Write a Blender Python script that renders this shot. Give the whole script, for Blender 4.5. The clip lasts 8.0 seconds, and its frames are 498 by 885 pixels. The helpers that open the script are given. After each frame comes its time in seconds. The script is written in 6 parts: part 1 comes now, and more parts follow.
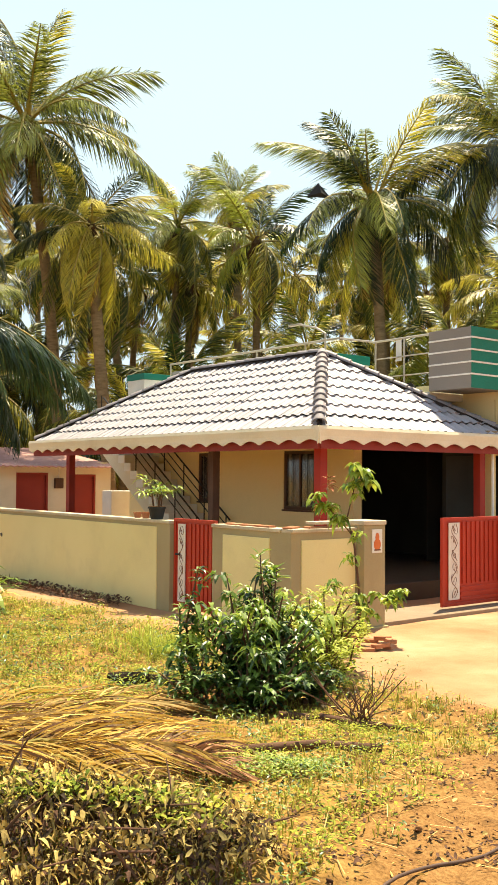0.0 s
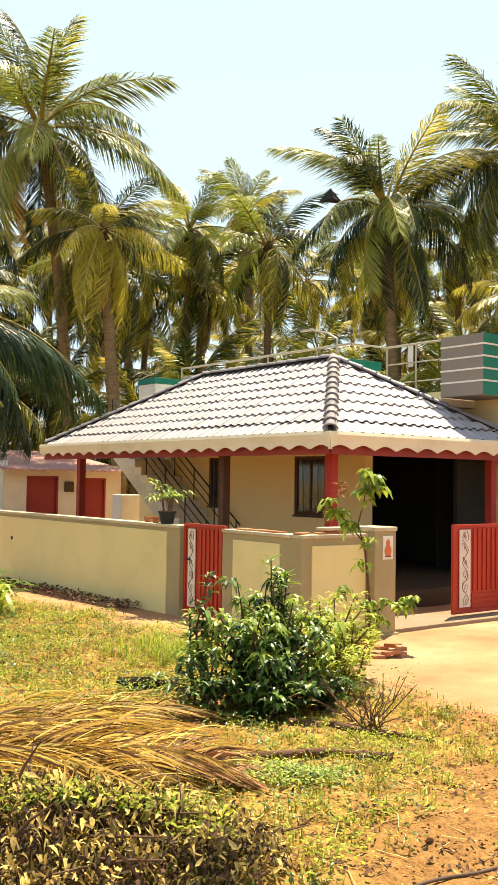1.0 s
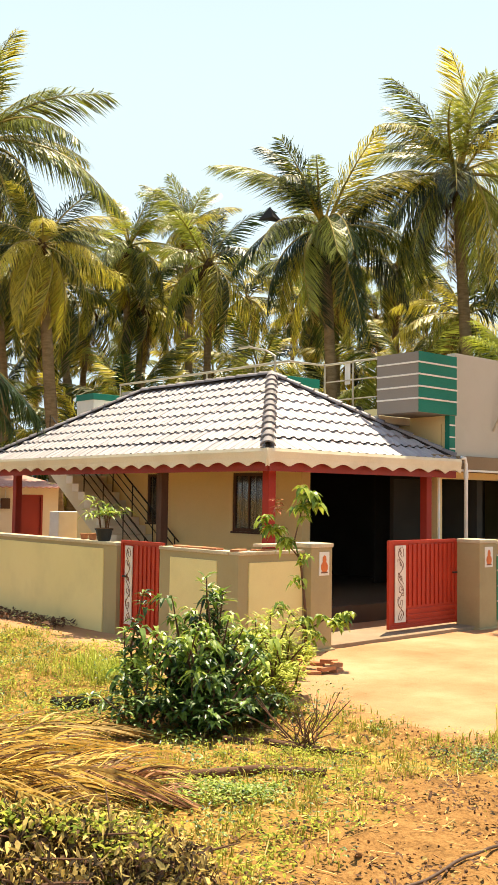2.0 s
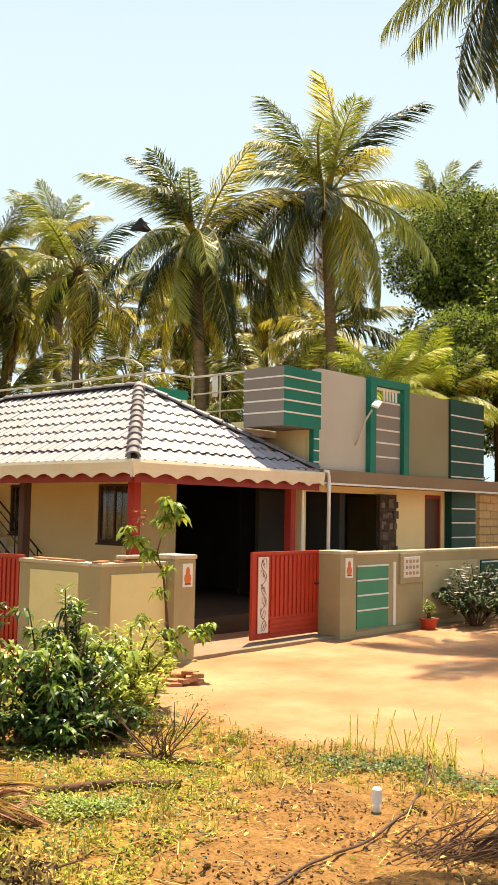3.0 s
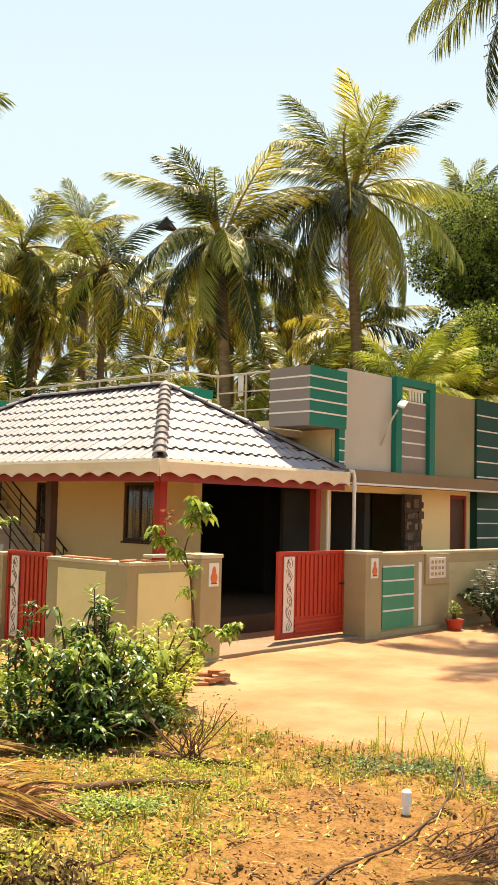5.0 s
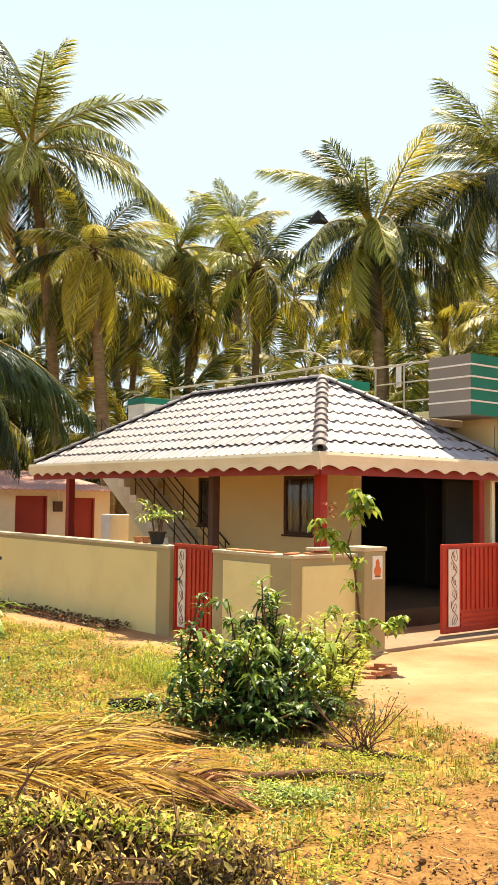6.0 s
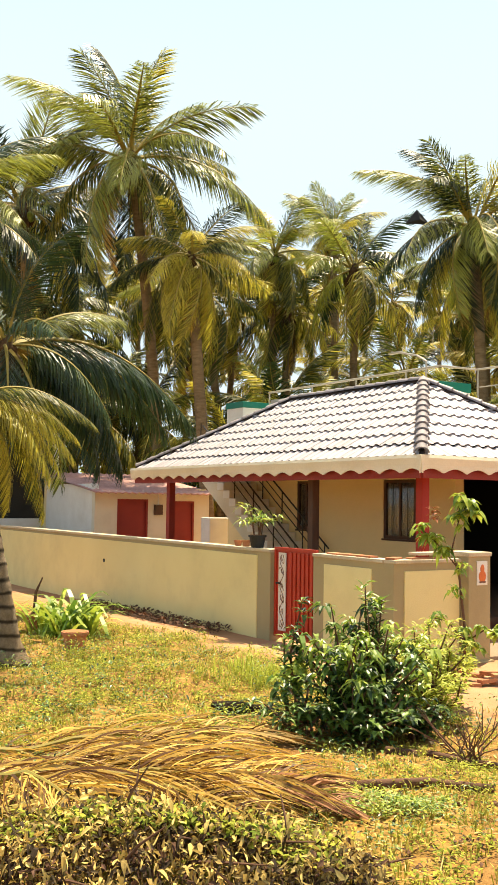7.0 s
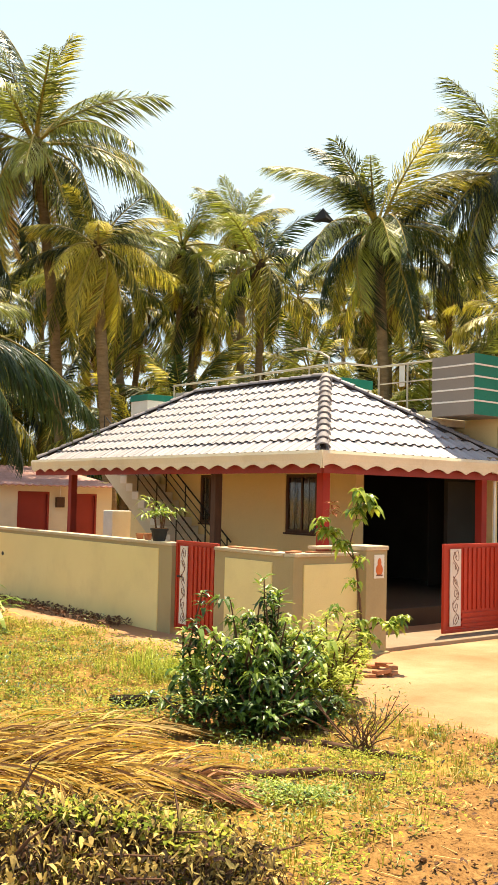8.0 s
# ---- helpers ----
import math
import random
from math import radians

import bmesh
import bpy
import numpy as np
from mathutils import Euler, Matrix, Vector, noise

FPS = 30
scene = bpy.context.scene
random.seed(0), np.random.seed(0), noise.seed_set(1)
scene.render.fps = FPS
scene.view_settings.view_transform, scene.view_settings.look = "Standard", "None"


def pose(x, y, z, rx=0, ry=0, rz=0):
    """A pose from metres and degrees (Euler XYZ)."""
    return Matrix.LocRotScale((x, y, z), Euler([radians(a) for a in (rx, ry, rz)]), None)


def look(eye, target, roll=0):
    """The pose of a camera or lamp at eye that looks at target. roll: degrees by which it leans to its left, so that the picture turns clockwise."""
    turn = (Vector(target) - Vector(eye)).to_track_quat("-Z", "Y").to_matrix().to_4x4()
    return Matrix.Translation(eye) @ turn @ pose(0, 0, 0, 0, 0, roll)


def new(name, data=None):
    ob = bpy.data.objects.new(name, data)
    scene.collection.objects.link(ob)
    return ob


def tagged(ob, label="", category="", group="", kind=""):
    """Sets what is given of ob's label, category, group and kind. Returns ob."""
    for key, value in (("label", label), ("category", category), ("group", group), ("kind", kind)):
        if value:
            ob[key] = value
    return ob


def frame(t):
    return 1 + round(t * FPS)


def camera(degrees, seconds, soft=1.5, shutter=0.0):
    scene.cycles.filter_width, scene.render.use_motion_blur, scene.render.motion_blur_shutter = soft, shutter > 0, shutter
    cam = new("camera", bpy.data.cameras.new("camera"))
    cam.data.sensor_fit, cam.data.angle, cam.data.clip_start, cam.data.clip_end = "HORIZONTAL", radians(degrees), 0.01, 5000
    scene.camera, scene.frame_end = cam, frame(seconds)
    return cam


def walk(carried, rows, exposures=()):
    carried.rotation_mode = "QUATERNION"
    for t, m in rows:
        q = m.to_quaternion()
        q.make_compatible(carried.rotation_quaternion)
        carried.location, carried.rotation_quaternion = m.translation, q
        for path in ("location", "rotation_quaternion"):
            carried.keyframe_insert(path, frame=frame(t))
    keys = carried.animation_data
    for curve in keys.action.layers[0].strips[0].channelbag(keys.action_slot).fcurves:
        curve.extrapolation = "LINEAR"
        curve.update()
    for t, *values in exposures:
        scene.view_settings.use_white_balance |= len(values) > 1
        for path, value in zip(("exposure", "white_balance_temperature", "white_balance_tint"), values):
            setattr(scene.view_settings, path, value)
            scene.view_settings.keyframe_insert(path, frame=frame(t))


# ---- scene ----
cam = camera(29.34, 8.0)
# seconds, eye x y z, yaw, pitch, lean
PATH = [
    (0.0, -0.000, 0.038, 2.108, -38.380, 2.037, 0.398),
    (0.5, -0.004, 0.045, 2.113, -37.859, 1.891, 0.740),
    (1.0, 0.004, 0.065, 2.116, -37.774, 2.309, 0.831),
    (1.2, 0.013, 0.054, 2.123, -38.050, 2.622, 0.914),
    (2.3, 0.040, -0.001, 2.127, -43.342, 3.588, 0.664),
    (2.5, 0.060, -0.011, 2.121, -44.906, 3.810, 0.686),
    (3.0, 0.070, -0.059, 2.124, -49.089, 4.149, 1.028),
    (3.5, 0.092, -0.105, 2.124, -53.608, 4.192, 1.340),
    (4.0, 0.089, -0.118, 2.116, -55.890, 4.240, 1.541),
    (4.2, 0.084, -0.102, 2.117, -54.802, 4.377, 1.532),
    (5.3, -0.010, -0.024, 2.158, -44.845, 3.695, 1.097),
    (5.5, -0.016, -0.024, 2.146, -42.876, 3.573, 0.835),
    (6.0, -0.065, 0.027, 2.142, -38.489, 3.434, 0.736),
    (6.5, -0.094, 0.058, 2.152, -34.971, 3.497, 0.782),
    (7.0, -0.095, 0.078, 2.145, -32.677, 3.560, 0.836),
    (7.5, -0.094, 0.042, 2.145, -35.450, 3.285, 1.096),
    (8.0, -0.082, 0.030, 2.147, -38.372, 3.278, 1.294),
]


def aimed(x, y, z, yaw, pitch, lean):
    a, b = radians(yaw), radians(pitch)
    return look((x, y, z), (x - 10 * math.sin(a) * math.cos(b), y + 10 * math.cos(a) * math.cos(b), z + 10 * math.sin(b)), lean)


walk(cam, [(t, aimed(*r)) for t, *r in PATH], [(0, 1.19, 6500, 10), (1.2, 1.19, 6500, 10), (2.4, 1.13, 6620, 12), (3.0, 1.08, 6680, 12), (4.0, 0.96, 6850, 12), (5.3, 1.12, 6750, 13), (6.5, 1.2, 6620, 13), (8.0, 1.19, 6640, 12)])

# ---- world, sun ----
SUN_EL, SUN_AZ = radians(70), radians(62)      # azimuth from +y, clockwise
world = bpy.data.worlds.new("sky")
scene.world = world
world.use_nodes = True
wn, wl = world.node_tree.nodes, world.node_tree.links
sky = wn.new("ShaderNodeTexSky")
sky.sky_type, sky.sun_disc = "NISHITA", False
sky.sun_elevation, sky.sun_rotation = SUN_EL, SUN_AZ
sky.air_density, sky.dust_density, sky.ozone_density = 1.0, 1.2, 1.0
# a humid white haze that thins out towards the zenith
geo, sep = wn.new("ShaderNodeTexCoord"), wn.new("ShaderNodeSeparateXYZ")
fade = wn.new("ShaderNodeMapRange")
fade.interpolation_type = "SMOOTHSTEP"
fade.inputs[1].default_value, fade.inputs[2].default_value, fade.inputs[3].default_value, fade.inputs[4].default_value = 0.36, 0.85, 0.94, 0.1
wl.new(geo.outputs["Generated"], sep.inputs[0])
wl.new(sep.outputs[2], fade.inputs[0])
haze = wn.new("ShaderNodeMixRGB")
haze.inputs[2].default_value = (4.5, 5.55, 5.8, 1)
wl.new(fade.outputs[0], haze.inputs[0])
wl.new(sky.outputs[0], haze.inputs[1])
wl.new(haze.outputs[0], wn["Background"].inputs[0])
wn["Background"].inputs[1].default_value = 0.086

sun = new("sun", bpy.data.lights.new("sun", "SUN"))
sun.data.energy, sun.data.angle, sun.data.color = 5.0, radians(0.6), (1.0, 0.87, 0.6)
to_sun = Vector((math.sin(SUN_AZ) * math.cos(SUN_EL), math.cos(SUN_AZ) * math.cos(SUN_EL), math.sin(SUN_EL)))
sun.matrix_world = look(to_sun * 60, (0, 0, 0))
scene.view_settings.exposure = 1.13

# ---- materials ----


def material(name, dark, light, rough=0.8, scale=3.0, fine=40.0, bump=0.3, metal=0.0, rand=0.0, glow=0.0, island=0.0, stain=None, amount=0.0, stretch=(1, 1, 1), spec=0.3):
    """A surface that varies between two colours at a coarse and a fine scale, with fine relief; rand: by object, island: by loose piece;
    glow: light let through (leaves); stain: colour of broad dirt patches."""
    m = bpy.data.materials.new(name)
    m.use_nodes = True
    n, l = m.node_tree.nodes, m.node_tree.links
    b = n["Principled BSDF"]
    b.inputs["Roughness"].default_value, b.inputs["Metallic"].default_value = rough, metal
    b.inputs["Specular IOR Level"].default_value = spec
    co = n.new("ShaderNodeTexCoord")
    mp = n.new("ShaderNodeMapping")
    mp.inputs["Scale"].default_value = stretch
    l.new(co.outputs["Object"], mp.inputs[0])
    t1, t2 = n.new("ShaderNodeTexNoise"), n.new("ShaderNodeTexNoise")
    for t, s in ((t1, scale), (t2, fine)):
        t.inputs["Scale"].default_value, t.inputs["Detail"].default_value = s, 5
        l.new(mp.outputs[0], t.inputs["Vector"])
    mixf = n.new("ShaderNodeMath")
    mixf.operation = "MULTIPLY_ADD"
    l.new(t2.outputs["Fac"], mixf.inputs[0])
    mixf.inputs[1].default_value = 0.45
    half = n.new("ShaderNodeMath")
    half.operation = "MULTIPLY"
    half.inputs[1].default_value = 0.55
    l.new(t1.outputs["Fac"], half.inputs[0])
    l.new(half.outputs[0], mixf.inputs[2])
    fac = mixf.outputs[0]
    if rand or island:
        for share, src in ((rand, "ShaderNodeObjectInfo"), (island, "ShaderNodeNewGeometry")):
            if not share:
                continue
            add = n.new("ShaderNodeMath")
            add.operation = "MULTIPLY_ADD"
            add.inputs[1].default_value = share
            l.new(n.new(src).outputs["Random" if src == "ShaderNodeObjectInfo" else "Random Per Island"], add.inputs[0])
            shift = n.new("ShaderNodeMath")
            shift.operation = "SUBTRACT"
            shift.inputs[1].default_value = share / 2
            l.new(fac, shift.inputs[0])
            l.new(shift.outputs[0], add.inputs[2])
            fac = add.outputs[0]
    ramp = n.new("ShaderNodeValToRGB")
    ramp.color_ramp.elements[0].position, ramp.color_ramp.elements[1].position = 0.25, 0.75
    ramp.color_ramp.elements[0].color, ramp.color_ramp.elements[1].color = (*dark, 1), (*light, 1)
    l.new(fac, ramp.inputs[0])
    col = ramp.outputs[0]
    if stain:
        t3 = n.new("ShaderNodeTexNoise")
        t3.inputs["Scale"].default_value, t3.inputs["Detail"].default_value, t3.inputs["Roughness"].default_value = 0.9, 8, 0.7
        l.new(co.outputs["Object"], t3.inputs["Vector"])
        r3 = n.new("ShaderNodeMapRange")
        r3.inputs[1].default_value, r3.inputs[2].default_value, r3.inputs[4].default_value = 0.48, 0.75, amount
        l.new(t3.outputs["Fac"], r3.inputs[0])
        mx = n.new("ShaderNodeMixRGB")
        mx.inputs[2].default_value = (*stain, 1)
        l.new(r3.outputs[0], mx.inputs[0])
        l.new(col, mx.inputs[1])
        col = mx.outputs[0]
    l.new(col, b.inputs["Base Color"])
    if bump:
        bp = n.new("ShaderNodeBump")
        bp.inputs["Strength"].default_value, bp.inputs["Distance"].default_value = bump, 0.02
        l.new(t2.outputs["Fac"], bp.inputs["Height"])
        l.new(bp.outputs[0], b.inputs["Normal"])
    if glow:
        tr = n.new("ShaderNodeBsdfTranslucent")
        ms = n.new("ShaderNodeMixShader")
        ms.inputs[0].default_value = glow
        l.new(col, tr.inputs[0])
        l.new(b.outputs[0], ms.inputs[1])
        l.new(tr.outputs[0], ms.inputs[2])
        l.new(ms.outputs[0], n["Material Output"].inputs[0])
    return m


M_WALL = material("tan_plaster_border", (0.33, 0.26, 0.135), (0.42, 0.335, 0.18), 0.85, 1.2, 60, 0.25, stain=(0.22, 0.15, 0.08), amount=0.35)
M_PANEL = material("cream_plaster_panel", (0.7, 0.57, 0.26), (0.8, 0.68, 0.34), 0.85, 1.0, 60, 0.2, stain=(0.4, 0.32, 0.17), amount=0.3)
M_COPING = material("weathered_coping", (0.42, 0.34, 0.22), (0.68, 0.58, 0.42), 0.9, 4, 50, 0.4, stain=(0.2, 0.14, 0.09), amount=0.5)
M_CREAM = material("cream_house_paint", (0.74, 0.59, 0.29), (0.85, 0.7, 0.38), 0.8, 0.9, 50, 0.15, stain=(0.45, 0.36, 0.2), amount=0.2)
M_GREY = material("grey_parapet_paint", (0.43, 0.405, 0.34), (0.53, 0.505, 0.43), 0.8, 0.8, 50, 0.15, stain=(0.33, 0.3, 0.24), amount=0.3)
M_DGREY = material("dark_grey_stripe_paint", (0.2, 0.175, 0.15), (0.27, 0.24, 0.21), 0.75, 1.2, 50, 0.15)
M_GREEN = material("teal_green_paint", (0.0, 0.13, 0.09), (0.01, 0.2, 0.14), 0.6, 1.5, 50, 0.15, stain=(0.05, 0.16, 0.1), amount=0.4)
M_LGREEN = material("faded_green_paint", (0.05, 0.22, 0.12), (0.09, 0.3, 0.17), 0.7, 1.5, 50, 0.15, stain=(0.18, 0.28, 0.15), amount=0.4)
M_WHITE = material("white_paint", (0.66, 0.63, 0.56), (0.8, 0.78, 0.72), 0.7, 3, 50, 0.15, stain=(0.5, 0.45, 0.36), amount=0.3)
M_RED = material("red_gate_enamel", (0.36, 0.028, 0.012), (0.5, 0.05, 0.02), 0.45, 2, 60, 0.1, stain=(0.25, 0.03, 0.02), amount=0.3)
M_POST = material("red_post_enamel", (0.3, 0.02, 0.012), (0.42, 0.035, 0.02), 0.5, 2, 60, 0.1)
M_MAROON = material("maroon_door_paint", (0.2, 0.022, 0.016), (0.31, 0.038, 0.026), 0.55, 2, 40, 0.15)
M_STRIP = material("ornate_white_strip", (0.6, 0.5, 0.42), (0.8, 0.72, 0.64), 0.6, 8, 60, 0.1)
M_SCROLL = material("brown_scroll", (0.12, 0.04, 0.02), (0.22, 0.09, 0.05), 0.5, 8, 60, 0.1)
M_ORANGE = material("orange_plaque", (0.55, 0.12, 0.03), (0.68, 0.2, 0.05), 0.5, 8, 60, 0.1)
M_TILE = material("glazed_grey_roof_tile", (0.3, 0.275, 0.29), (0.46, 0.425, 0.445), 0.55, 3, 50, 0.12, rand=0.3, stain=(0.3, 0.26, 0.26), amount=0.2, spec=0.35)
M_CAP = material("ridge_cap_tile", (0.14, 0.125, 0.13), (0.3, 0.27, 0.28), 0.5, 3, 50, 0.15, rand=0.4)
M_DARK = material("dark_underlay", (0.03, 0.025, 0.025), (0.06, 0.05, 0.05), 0.9)
M_GUTTER = material("cream_gutter", (0.7, 0.6, 0.42), (0.84, 0.75, 0.57), 0.5, 1.5, 40, 0.1, stain=(0.5, 0.38, 0.2), amount=0.4)
M_BROWN = material("brown_slab_paint", (0.2, 0.135, 0.08), (0.28, 0.2, 0.12), 0.8, 1.2, 50, 0.2)
# near-black that stands in for the shade inside porch, recess and open shed
M_SHADE = material("interior_shade_black", (0.03, 0.03, 0.027), (0.065, 0.062, 0.055), 0.9, 1.5, 40, 0.1, spec=0.06)
M_FLOOR = material("porch_floor_tile", (0.06, 0.045, 0.035), (0.1, 0.08, 0.06), 0.4, 2, 40, 0.1)
M_STONE = material("stone_cladding", (0.05, 0.035, 0.025), (0.22, 0.15, 0.1), 0.8, 7, 40, 0.8, rand=0.6)
M_WOOD = material("dark_teak_wood", (0.05, 0.022, 0.012), (0.11, 0.05, 0.025), 0.5, 4, 60, 0.2, stretch=(6, 6, 1))
M_METAL = material("black_iron", (0.02, 0.02, 0.02), (0.04, 0.035, 0.03), 0.5, 8, 60, 0.1, metal=0.3)
M_STEEL = material("galvanised_rail", (0.4, 0.36, 0.28), (0.55, 0.5, 0.4), 0.4, 8, 60, 0.1, metal=0.5)
M_PVC = material("white_pvc", (0.7, 0.7, 0.68), (0.82, 0.82, 0.8), 0.4, 6, 40, 0.05)
M_RAMP = material("sandy_worn_concrete", (0.2, 0.14, 0.09), (0.34, 0.25, 0.17), 0.95, 2.5, 50, 0.4, stain=(0.3, 0.18, 0.1), amount=0.6)
M_CONC = material("grey_concrete", (0.36, 0.32, 0.26), (0.52, 0.47, 0.4), 0.9, 2.5, 50, 0.4, stain=(0.28, 0.22, 0.15), amount=0.4)
M_TIN = material("rusty_pink_tin", (0.42, 0.2, 0.17), (0.6, 0.36, 0.3), 0.7, 3, 40, 0.2, stain=(0.25, 0.1, 0.06), amount=0.5)
M_BRICK = material("fired_brick", (0.35, 0.13, 0.06), (0.52, 0.24, 0.12), 0.9, 6, 60, 0.5, rand=0.4)
# right stretch of the upper wall, darker and more olive than M_GREY
M_OLIVE = material("olive_grey_parapet", (0.22, 0.2, 0.115), (0.29, 0.265, 0.16), 0.8, 0.8, 50, 0.15, stain=(0.24, 0.22, 0.14), amount=0.3)
# darker green and tan for the right-hand end; tree shade is in the colour
M_GREENSHADED = material("shaded_green_paint", (0.0, 0.035, 0.026), (0.004, 0.068, 0.05), 0.6, 1.5, 50, 0.15, stain=(0.03, 0.09, 0.06), amount=0.4)
M_PANELSHADED = material("shaded_tan_panel", (0.42, 0.34, 0.18), (0.53, 0.44, 0.25), 0.85, 1.0, 60, 0.2, stain=(0.28, 0.22, 0.12), amount=0.35)
M_SHED = material("pale_cream_wash", (0.6, 0.54, 0.4), (0.74, 0.68, 0.53), 0.85, 1.0, 50, 0.2, stain=(0.4, 0.33, 0.22), amount=0.35)
M_CURTAIN = material("grey_curtain", (0.1, 0.09, 0.085), (0.3, 0.28, 0.26), 0.9, 1.0, 30, 0.3, stretch=(9, 9, 0.6))
M_BLOCK = material("sandy_block", (0.42, 0.3, 0.14), (0.55, 0.4, 0.2), 0.9, 3, 50, 0.5, rand=0.3)


def bark_material(name, dark, light, rings, scale, twist):
    """Ringed palm bark: vertical fibres crossed by uneven horizontal leaf scars, with pale lichen specks."""
    m = material(name, dark, light, 0.95, 6, 55, 0.9, stretch=(2.2, 2.2, 1.3), stain=(0.25, 0.16, 0.075), amount=0.55, spec=0.08)
    n, l = m.node_tree.nodes, m.node_tree.links
    b = n["Principled BSDF"]
    co = n.new("ShaderNodeTexCoord")
    wave = n.new("ShaderNodeTexWave")
    wave.bands_direction = "Z"
    wave.inputs["Scale"].default_value, wave.inputs["Distortion"].default_value = scale, twist
    wave.inputs["Detail"].default_value, wave.inputs["Detail Scale"].default_value = 4.0, 2.2
    l.new(co.outputs["Object"], wave.inputs["Vector"])
    r = n.new("ShaderNodeMapRange")
    r.inputs[1].default_value, r.inputs[2].default_value, r.inputs[3].default_value, r.inputs[4].default_value = 0.0, 0.3, rings, 1.0
    l.new(wave.outputs["Fac"], r.inputs[0])
    mul = n.new("ShaderNodeMixRGB")
    mul.blend_type = "MULTIPLY"
    mul.inputs[0].default_value = 1.0
    l.new(b.inputs["Base Color"].links[0].from_socket, mul.inputs[1])
    l.new(r.outputs[0], mul.inputs[2])
    vor = n.new("ShaderNodeTexVoronoi")
    vor.inputs["Scale"].default_value = 9
    l.new(co.outputs["Object"], vor.inputs["Vector"])
    rs = n.new("ShaderNodeMapRange")
    rs.inputs[1].default_value, rs.inputs[2].default_value, rs.inputs[3].default_value, rs.inputs[4].default_value = 0.04, 0.1, 0.4, 0.0
    l.new(vor.outputs["Distance"], rs.inputs[0])
    sp = n.new("ShaderNodeMixRGB")
    sp.inputs[2].default_value = (0.33, 0.25, 0.17, 1)
    l.new(rs.outputs[0], sp.inputs[0])
    l.new(mul.outputs[0], sp.inputs[1])
    l.new(sp.outputs[0], b.inputs["Base Color"])
    bp = n.new("ShaderNodeBump")
    bp.inputs["Strength"].default_value, bp.inputs["Distance"].default_value = 0.22, 0.015
    l.new(wave.outputs["Fac"], bp.inputs["Height"])
    l.new(b.inputs["Normal"].links[0].from_socket, bp.inputs["Normal"])
    l.new(bp.outputs[0], b.inputs["Normal"])
    return m


M_BARK = bark_material("palm_bark", (0.022, 0.01, 0.004), (0.34, 0.17, 0.064), 0.78, 2.9, 5.0)
M_RINGED = bark_material("ringed_palm_bark", (0.06, 0.04, 0.025), (0.42, 0.33, 0.23), 0.16, 1.7, 1.6)
M_FIBRE = material("dark_palm_fibre", (0.03, 0.018, 0.01), (0.13, 0.08, 0.04), 0.95, 5, 30, 0.6, spec=0.05)
M_BARKFAR = material("sunlit_palm_bark", (0.09, 0.06, 0.03), (0.34, 0.24, 0.13), 0.95, 3.5, 30, 0.6, stretch=(1, 1, 4), spec=0.1)
M_LEAF = material("palm_leaf", (0.008, 0.02, 0.004), (0.34, 0.37, 0.055), 0.36, 0.6, 12, 0, glow=0.38, rand=0.7, island=0.5, spec=0.6)
M_LEAFY = material("yellowing_palm_leaf", (0.06, 0.08, 0.01), (0.66, 0.57, 0.07), 0.4, 0.6, 12, 0, glow=0.5, rand=0.6, island=0.5, spec=0.5)
# lime young leaf, its colour brightened as if sunlit
M_YOUNG = material("sunlit_lime_palm_leaf", (0.16, 0.22, 0.02), (0.6, 0.62, 0.08), 0.4, 0.6, 12, 0, glow=0.5, rand=0.5, island=0.5, spec=0.5)
# darker copy of the palm leaf; the shade on hanging fronds is in its colour
M_LEAFDEEPSHADE = material("shaded_deep_green_palm_leaf", (0.01, 0.03, 0.008), (0.06, 0.1, 0.025), 0.38, 0.6, 12, 0, glow=0.22, rand=0.4, island=0.5, spec=0.5)
M_LEAFDRY = material("dry_palm_leaf", (0.12, 0.05, 0.012), (0.74, 0.48, 0.1), 0.55, 1.5, 20, 0, glow=0.2, island=0.9)
M_REDFROND = material("reddish_dry_leaf", (0.1, 0.035, 0.015), (0.45, 0.22, 0.11), 0.7, 1.5, 20, 0, glow=0.1, island=0.9)
M_RIB = material("frond_rib", (0.2, 0.17, 0.03), (0.34, 0.26, 0.06), 0.6, 2, 20, 0.1)
# bush leaf with the shade along the front wall put into its colour
M_SHADEBUSH = material("shaded_bush_leaf", (0.006, 0.016, 0.005), (0.06, 0.1, 0.022), 0.5, 2, 20, 0, glow=0.15, island=0.8, spec=0.2)
M_BUSH = material("glossy_bush_leaf", (0.012, 0.04, 0.01), (0.17, 0.27, 0.045), 0.38, 2, 20, 0, glow=0.3, island=0.8, spec=0.45)
M_YBUSH = material("yellow_green_leaf", (0.1, 0.19, 0.02), (0.42, 0.5, 0.06), 0.42, 2, 20, 0, glow=0.35, island=0.6, spec=0.5)
M_WEED = material("low_weed_leaf", (0.13, 0.18, 0.02), (0.44, 0.44, 0.06), 0.7, 2, 20, 0, glow=0.3, island=0.7, spec=0.12)
M_FEATHER = material("feathery_yellow_leaf", (0.26, 0.32, 0.03), (0.58, 0.6, 0.1), 0.5, 2, 20, 0, glow=0.4, island=0.6)
M_TREE = material("broadleaf_crown", (0.008, 0.024, 0.005), (0.3, 0.38, 0.045), 0.45, 1, 10, 0, glow=0.42, island=0.9, spec=0.5)
M_GRASS = material("sunburnt_grass", (0.22, 0.22, 0.02), (0.52, 0.47, 0.08), 0.7, 1, 10, 0, glow=0.3, island=0.8)
M_STRAW = material("straw_litter", (0.25, 0.15, 0.04), (0.55, 0.38, 0.14), 0.8, 2, 20, 0, island=0.8)
